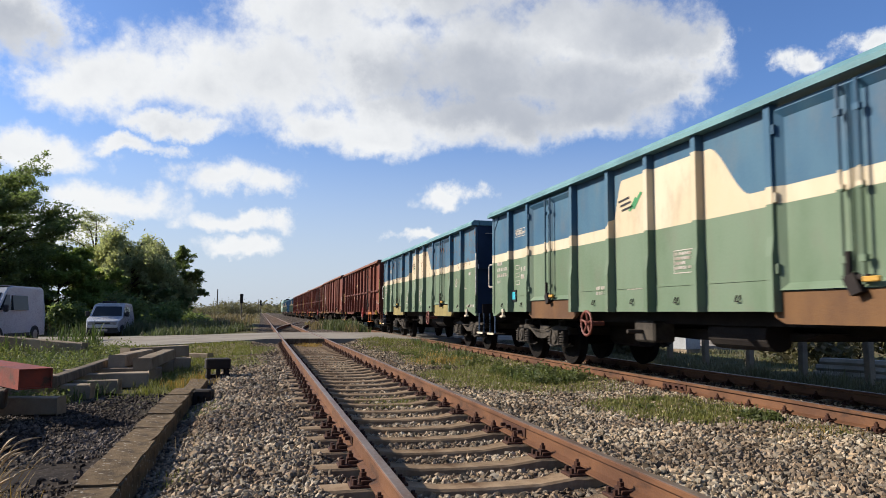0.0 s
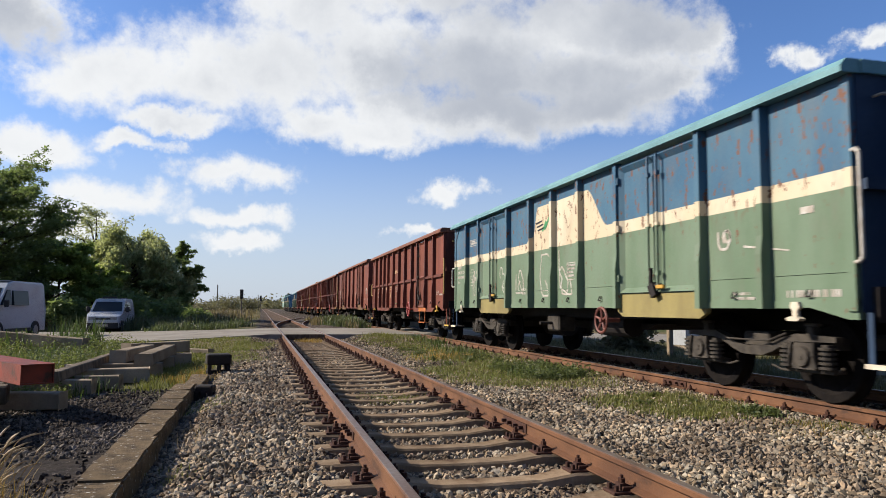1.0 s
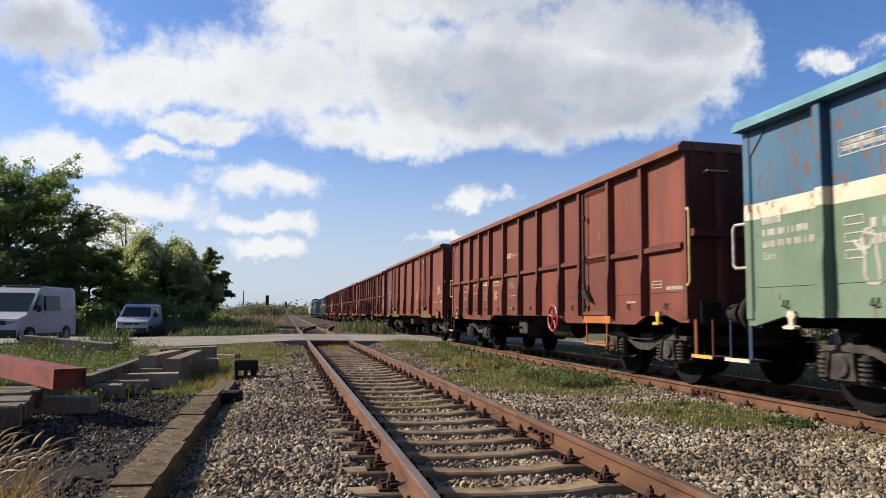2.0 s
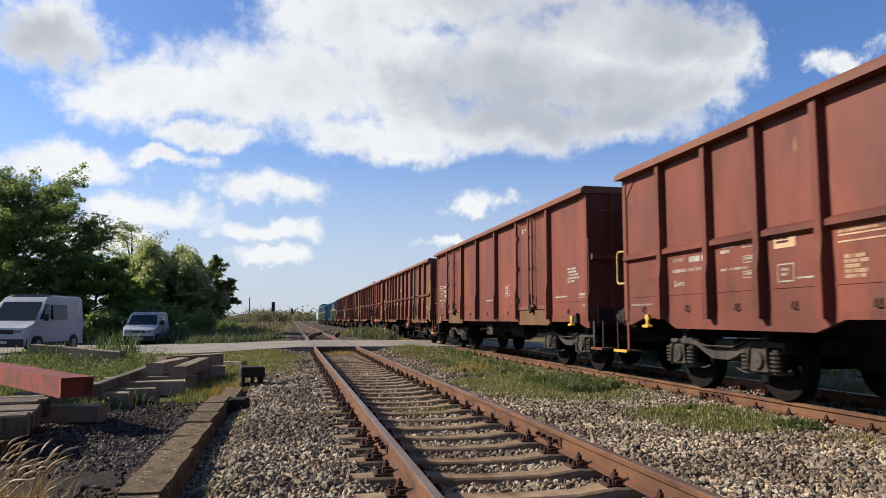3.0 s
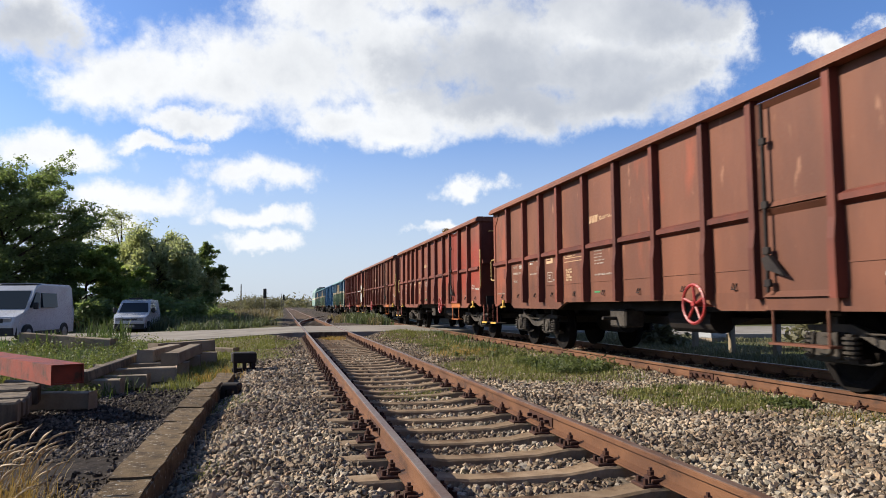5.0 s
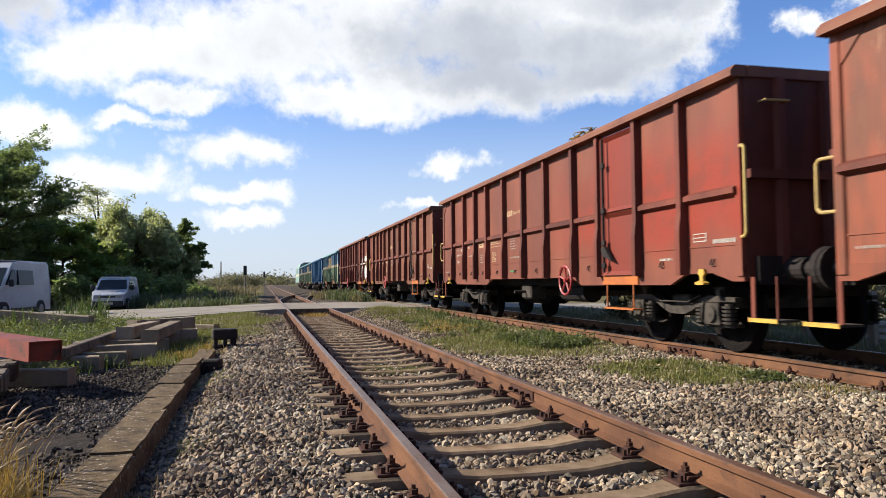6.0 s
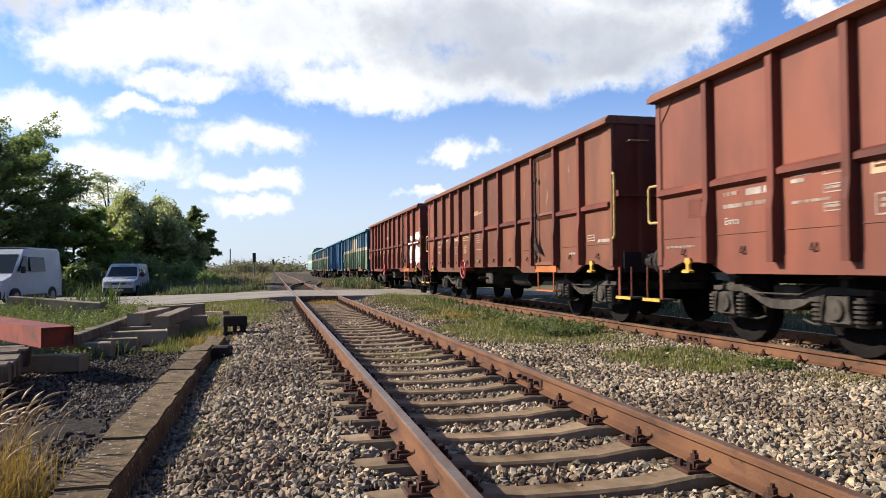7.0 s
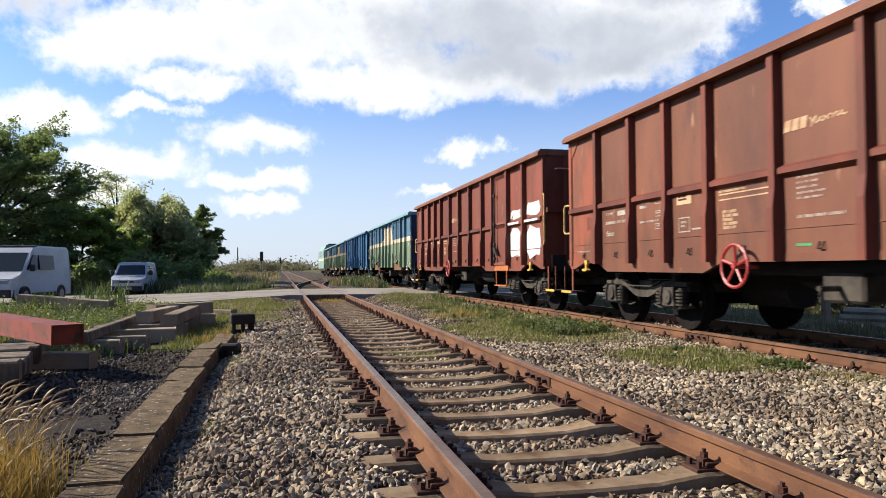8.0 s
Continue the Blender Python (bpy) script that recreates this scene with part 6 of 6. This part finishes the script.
# ---- parked vans ----
def van(name, m, label, length, width, profile, waist, top_in, side_windows, screen, wheel_r, axles, bumper, lamps, grille, plate_z, extras):
    """profile: (y, z) outline with the nose at -y. Everything above the waist leans inwards."""
    e = thing(name, m, label, "van", "parked vans")
    hw = width / 2

    def lean(bm):
        zt = max(z for _, z in profile)
        for v in bm.verts:
            if v.co.z > waist:
                v.co.x *= 1 - top_in * ((v.co.z - waist) / (zt - waist)) ** 1.3
            yn = (v.co.y + length / 2)
            if yn < 0.55:
                v.co.x *= 0.86 + 0.14 * (yn / 0.55) ** 0.6 if yn > 0 else 0.86
        return bm

    def strip(poly, grow):
        bm = prism(B(), poly, "x", -hw - grow, hw + grow)
        bmesh.ops.triangulate(bm, faces=[f for f in bm.faces if len(f.verts) > 4])
        return lean(bm)
    bm = B()
    cuts = [-1.0, -0.96, -0.55, 0.0, 0.55, 0.96, 1.0]
    rows = []
    cy = sum(y for y, _ in profile) / len(profile)
    cz = sum(z for _, z in profile) / len(profile)
    for c in cuts:
        k = 0.975 if abs(c) == 1.0 else 1.0
        rows.append([bm.verts.new((c * hw, cy + (y - cy) * k, cz + (z - cz) * k)) for y, z in profile])
    n = len(profile)
    for a, b in zip(rows, rows[1:]):
        for i in range(n):
            bm.faces.new((a[i], a[(i + 1) % n], b[(i + 1) % n], b[i]))
    bm.faces.new(rows[0][::-1])
    bm.faces.new(rows[-1])
    bmesh.ops.triangulate(bm, faces=[f for f in bm.faces if len(f.verts) > 4])
    part("body", lean(bm), M["van_white"], e)
    for poly in side_windows:
        part("side_window", strip(poly, 0.006), M["glass"], e)
    # windscreen, between two points of the profile, pushed out a little
    (ya, za), (yb, zb) = screen
    nrm = Vector((0, -(zb - za), yb - ya)).normalized() * 0.012
    nrm = nrm if nrm.y < 0 else -nrm
    bm = B()
    vs = [bm.verts.new(Vector(p) + nrm) for p in ((-hw * 0.86, ya, za), (hw * 0.86, ya, za), (hw * 0.84, yb, zb), (-hw * 0.84, yb, zb))]
    bm.faces.new(vs)
    ex = bmesh.ops.extrude_face_region(bm, geom=list(bm.faces))
    for v in [g for g in ex["geom"] if isinstance(g, bmesh.types.BMVert)]:
        v.co -= nrm * 1.5
    part("windscreen", lean(bm), M["glass"], e)
    part("bumper", lean(box(B(), -hw * 1.0, hw * 1.0, -length / 2 - 0.03, -length / 2 + 0.20, *bumper, 0.03)), M["black_plastic"], e)
    part("grille", lean(box(B(), -hw * 0.55, hw * 0.55, -length / 2 - 0.012, -length / 2 + 0.1, *grille, 0.01)), M["black_plastic"], e)
    part("number_plate", box(B(), -0.26, 0.26, -length / 2 - 0.045, -length / 2 - 0.032, plate_z, plate_z + 0.11), M["white_letter"], e)
    for s in (-1, 1):
        y0, y1, z0, z1 = lamps
        part("headlight", lean(box(B(), s * hw * 0.70 - 0.19, s * hw * 0.70 + 0.19, y0, y1, z0, z1, 0.02)), M["rim_grey"], e)
        bm = box(B(), s * (hw + 0.12) - 0.09, s * (hw + 0.12) + 0.09, side_windows[0][0][0] - 0.02, side_windows[0][0][0] + 0.10, waist + 0.06, waist + 0.34, 0.03)
        part("mirror", bm, M["black_plastic"], e)
        part("sill_trim", box(B(), s * hw - 0.012, s * hw + 0.012, axles[0] + 0.5, axles[1] - 0.5, 0.30, 0.44), M["black_plastic"], e)
        for y in axles:
            bm = cyl(B(), (s * (hw - 0.23), y, wheel_r), (s * (hw + 0.012), y, wheel_r), wheel_r, seg=24)
            w = part("wheel", bm, M["tyre"], e)
            part("rim", cyl(B(), (s * (hw + 0.010), y, wheel_r), (s * (hw + 0.022), y, wheel_r), wheel_r * 0.62, wheel_r * 0.55, seg=16), M["rim_grey"], w)
            arch = [(y + (wheel_r + 0.04) * math.cos(a), wheel_r + (wheel_r + 0.04) * math.sin(a)) for a in [math.pi * i / 10 for i in range(11)]]
            part("wheel_arch", prism(B(), arch, "x", s * (hw - 0.30), s * (hw + 0.006)), M["black_plastic"], e)
    extras(e, hw)
    return e


def tall_extras(e, hw):
    part("roof_trim", box(B(), -hw * 0.80, hw * 0.80, -0.6, 2.3, 2.36, 2.385), M["van_white"], e)
    bm = box(B(), -0.95, -0.25, -2.85, -2.75, 0.95, 1.35, 0.02)
    for x in (-0.72, -0.48):
        cyl(bm, (x, -2.80, 0.9), (x, -2.80, 0.0), 0.02, seg=6)
    tagged(part("sign_board", bm, M["pole_grey"], e), "grey board fixed before the van's nose")


def small_extras(e, hw):
    part("roof_lamp", box(B(), -0.35, 0.35, -0.55, -0.35, 1.84, 1.93, 0.02), M["black_plastic"], e)
    for x in (-0.5, 0.5):
        part("roof_bar", box(B(), x - 0.02, x + 0.02, -0.4, 1.7, 1.83, 1.87), M["black_plastic"], e)


TALL = [(-2.45, 0.30), (-2.48, 0.70), (-2.40, 1.02), (-2.05, 1.16), (-1.62, 1.28), (-0.92, 2.10), (-0.70, 2.28), (-0.3, 2.36), (2.30, 2.36), (2.42, 2.26), (2.46, 1.2), (2.44, 0.30)]
van("tall_van", pose(-10.7, 33.2, road_z(-10), 0, 0, -9), "silver-white high-roofed van parked under the trees", 4.9, 1.98, TALL, 1.25, 0.14,
    [[(-1.32, 1.38), (-0.86, 2.0), (-0.62, 2.0), (-0.62, 1.38)], [(-0.40, 1.38), (-0.40, 1.98), (0.85, 1.98), (0.85, 1.38)]],
    ((-1.58, 1.33), (-0.95, 2.07)), 0.34, (-1.55, 1.5), (0.28, 0.62), (-2.45, -2.2, 0.78, 0.98), (0.78, 0.96), 0.42, tall_extras)
SMALL = [(-2.10, 0.30), (-2.14, 0.62), (-2.06, 0.88), (-1.55, 1.02), (-1.10, 1.10), (-0.52, 1.66), (-0.30, 1.78), (0.2, 1.83), (1.85, 1.81), (2.02, 1.70), (2.10, 1.0), (2.08, 0.30)]
van("small_van", pose(-7.95, 42.4, -0.46, 0, 0, 0), "small white panel van parked facing the crossing", 4.2, 1.72, SMALL, 1.05, 0.16,
    [[(-0.95, 1.16), (-0.48, 1.60), (-0.15, 1.62), (-0.15, 1.16)], [(0.0, 1.16), (0.0, 1.62), (0.8, 1.62), (0.8, 1.16)]],
    ((-1.06, 1.14), (-0.54, 1.64)), 0.31, (-1.3, 1.4), (0.24, 0.58), (-2.12, -1.9, 0.66, 0.86), (0.62, 0.82), 0.36, small_extras)


# ---- signals and poles along the line ----
def signal(x, y, h):
    z = ground_z(x, y)
    e = thing("railway_signal", pose(x, y, z), "black railway signal on a thin mast beside the line", "railway signal", "railway signals")
    part("mast", cyl(B(), (0, 0, 0), (0, 0, h), 0.07, seg=8), M["pole_grey"], e)
    part("head", box(B(), -0.20, 0.20, -0.12, 0.12, h - 1.15, h, 0.05), M["signal_black"], e)
    for i in range(3):
        part("hood", cyl(B(), (0, -0.12, h - 0.25 - 0.36 * i), (0, -0.34, h - 0.27 - 0.36 * i), 0.13, seg=10), M["signal_black"], e)


def pole(x, y, h, r, label):
    e = thing("utility_pole", pose(x, y, ground_z(x, y)), label, "pole", "utility poles")
    part("shaft", cyl(B(), (0, 0, 0), (0, 0, h), r, r * 0.7, seg=8), M["pole_grey"], e)
    part("cap", cyl(B(), (0, 0, h), (0, 0, h + 0.12), r * 0.75, r * 0.3, seg=8), M["pole_grey"], e)


signal(-2.35, 90.0, 3.2)
signal(-0.15, 160.0, 3.4)
pole(-6.3, 110.0, 4.3, 0.11, "grey concrete pole standing in the dry field")
pole(-0.9, 240.0, 5.0, 0.12, "far grey pole beside the line")


# ---- beyond the far track ----
def fence_post(x, y, h, rot):
    e = part("fence_post", box(B(), -0.07, 0.07, -0.07, 0.07, -0.3, h, 0.015), M["concrete"], None)
    e.matrix_basis = pose(x, y, ground_z(x, y), 0, rot, 0)
    tagged(e, "weathered concrete fence post beyond the far track", "fence post", "fence posts")


for i in range(6):
    fence_post(10.75 + 0.06 * i, 9.1 + 1.75 * i, 1.0, (1.5, -2.0, 0.8, 2.0, -1.0, 0.5)[i])


M["pale_beam"] = mat("pale_beam", (0.291, 0.266, 0.216), (0.209, 0.184, 0.139), 2.5, 0.9, 0, 0.3, 40)


def white_stack():
    e = thing("white_beams", pose(12.1, 11.9, ground_z(12, 12), 0, 0, 25), "stack of whitewashed beams lying in the grass", "beams")
    for i in range(3):
        bm = prism(B(), [(-0.16, 0), (0.16, 0), (0.19, 0.06), (0.16, 0.13), (-0.16, 0.13), (-0.19, 0.06)], "y", -0.35 + 0.05 * i, 1.25 - 0.07 * i)
        p = part("beam", bm, M["pale_beam"], e)
        p.matrix_basis = pose(0.02 * i, 0, 0.135 * i)


white_stack()


def cabinet():
    e = thing("trackside_cabinet", pose(14.0, 21.6, ground_z(14, 21.6), 0, 0, 20), "white trackside equipment cabinet", "cabinet")
    part("plinth", box(B(), -0.42, 0.42, -0.32, 0.32, -0.02, 0.12), M["concrete"], e)
    part("body", box(B(), -0.38, 0.38, -0.28, 0.28, 0.12, 0.95, 0.015), M["van_white"], e)
    part("door", box(B(), -0.34, 0.34, -0.295, -0.28, 0.17, 0.90, 0.005), M["van_white"], e)
    part("roof", box(B(), -0.42, 0.42, -0.32, 0.32, 0.95, 1.0, 0.015), M["concrete"], e)


cabinet()


def boundary_wall():
    bm = box(B(), 9.8, 80.0, 51.0, 51.25, -0.5, 0.95)
    w = part("boundary_wall", bm, M["concrete"], None)
    tagged(w, "low grey concrete wall beyond the tracks", "wall", kind="structure")


boundary_wall()


# ---- what moves ----
def motions():
    """The whole train rolls towards the camera at a steady speed."""
    turn = math.degrees(SPEED / 0.46)
    for ws, y in wheelsets:
        walk(ws, [(i / FPS, pose(0, y, 0.46, turn * i / FPS)) for i in range(0, 8 * FPS + 1)])
    for k, w in train.items():
        y0 = y_start(k)
        walk(w, [(t, pose(T2, y0 - SPEED * t, 0)) for t in (0.0, 2.0, 4.0, 6.0, 8.0)])


motions()
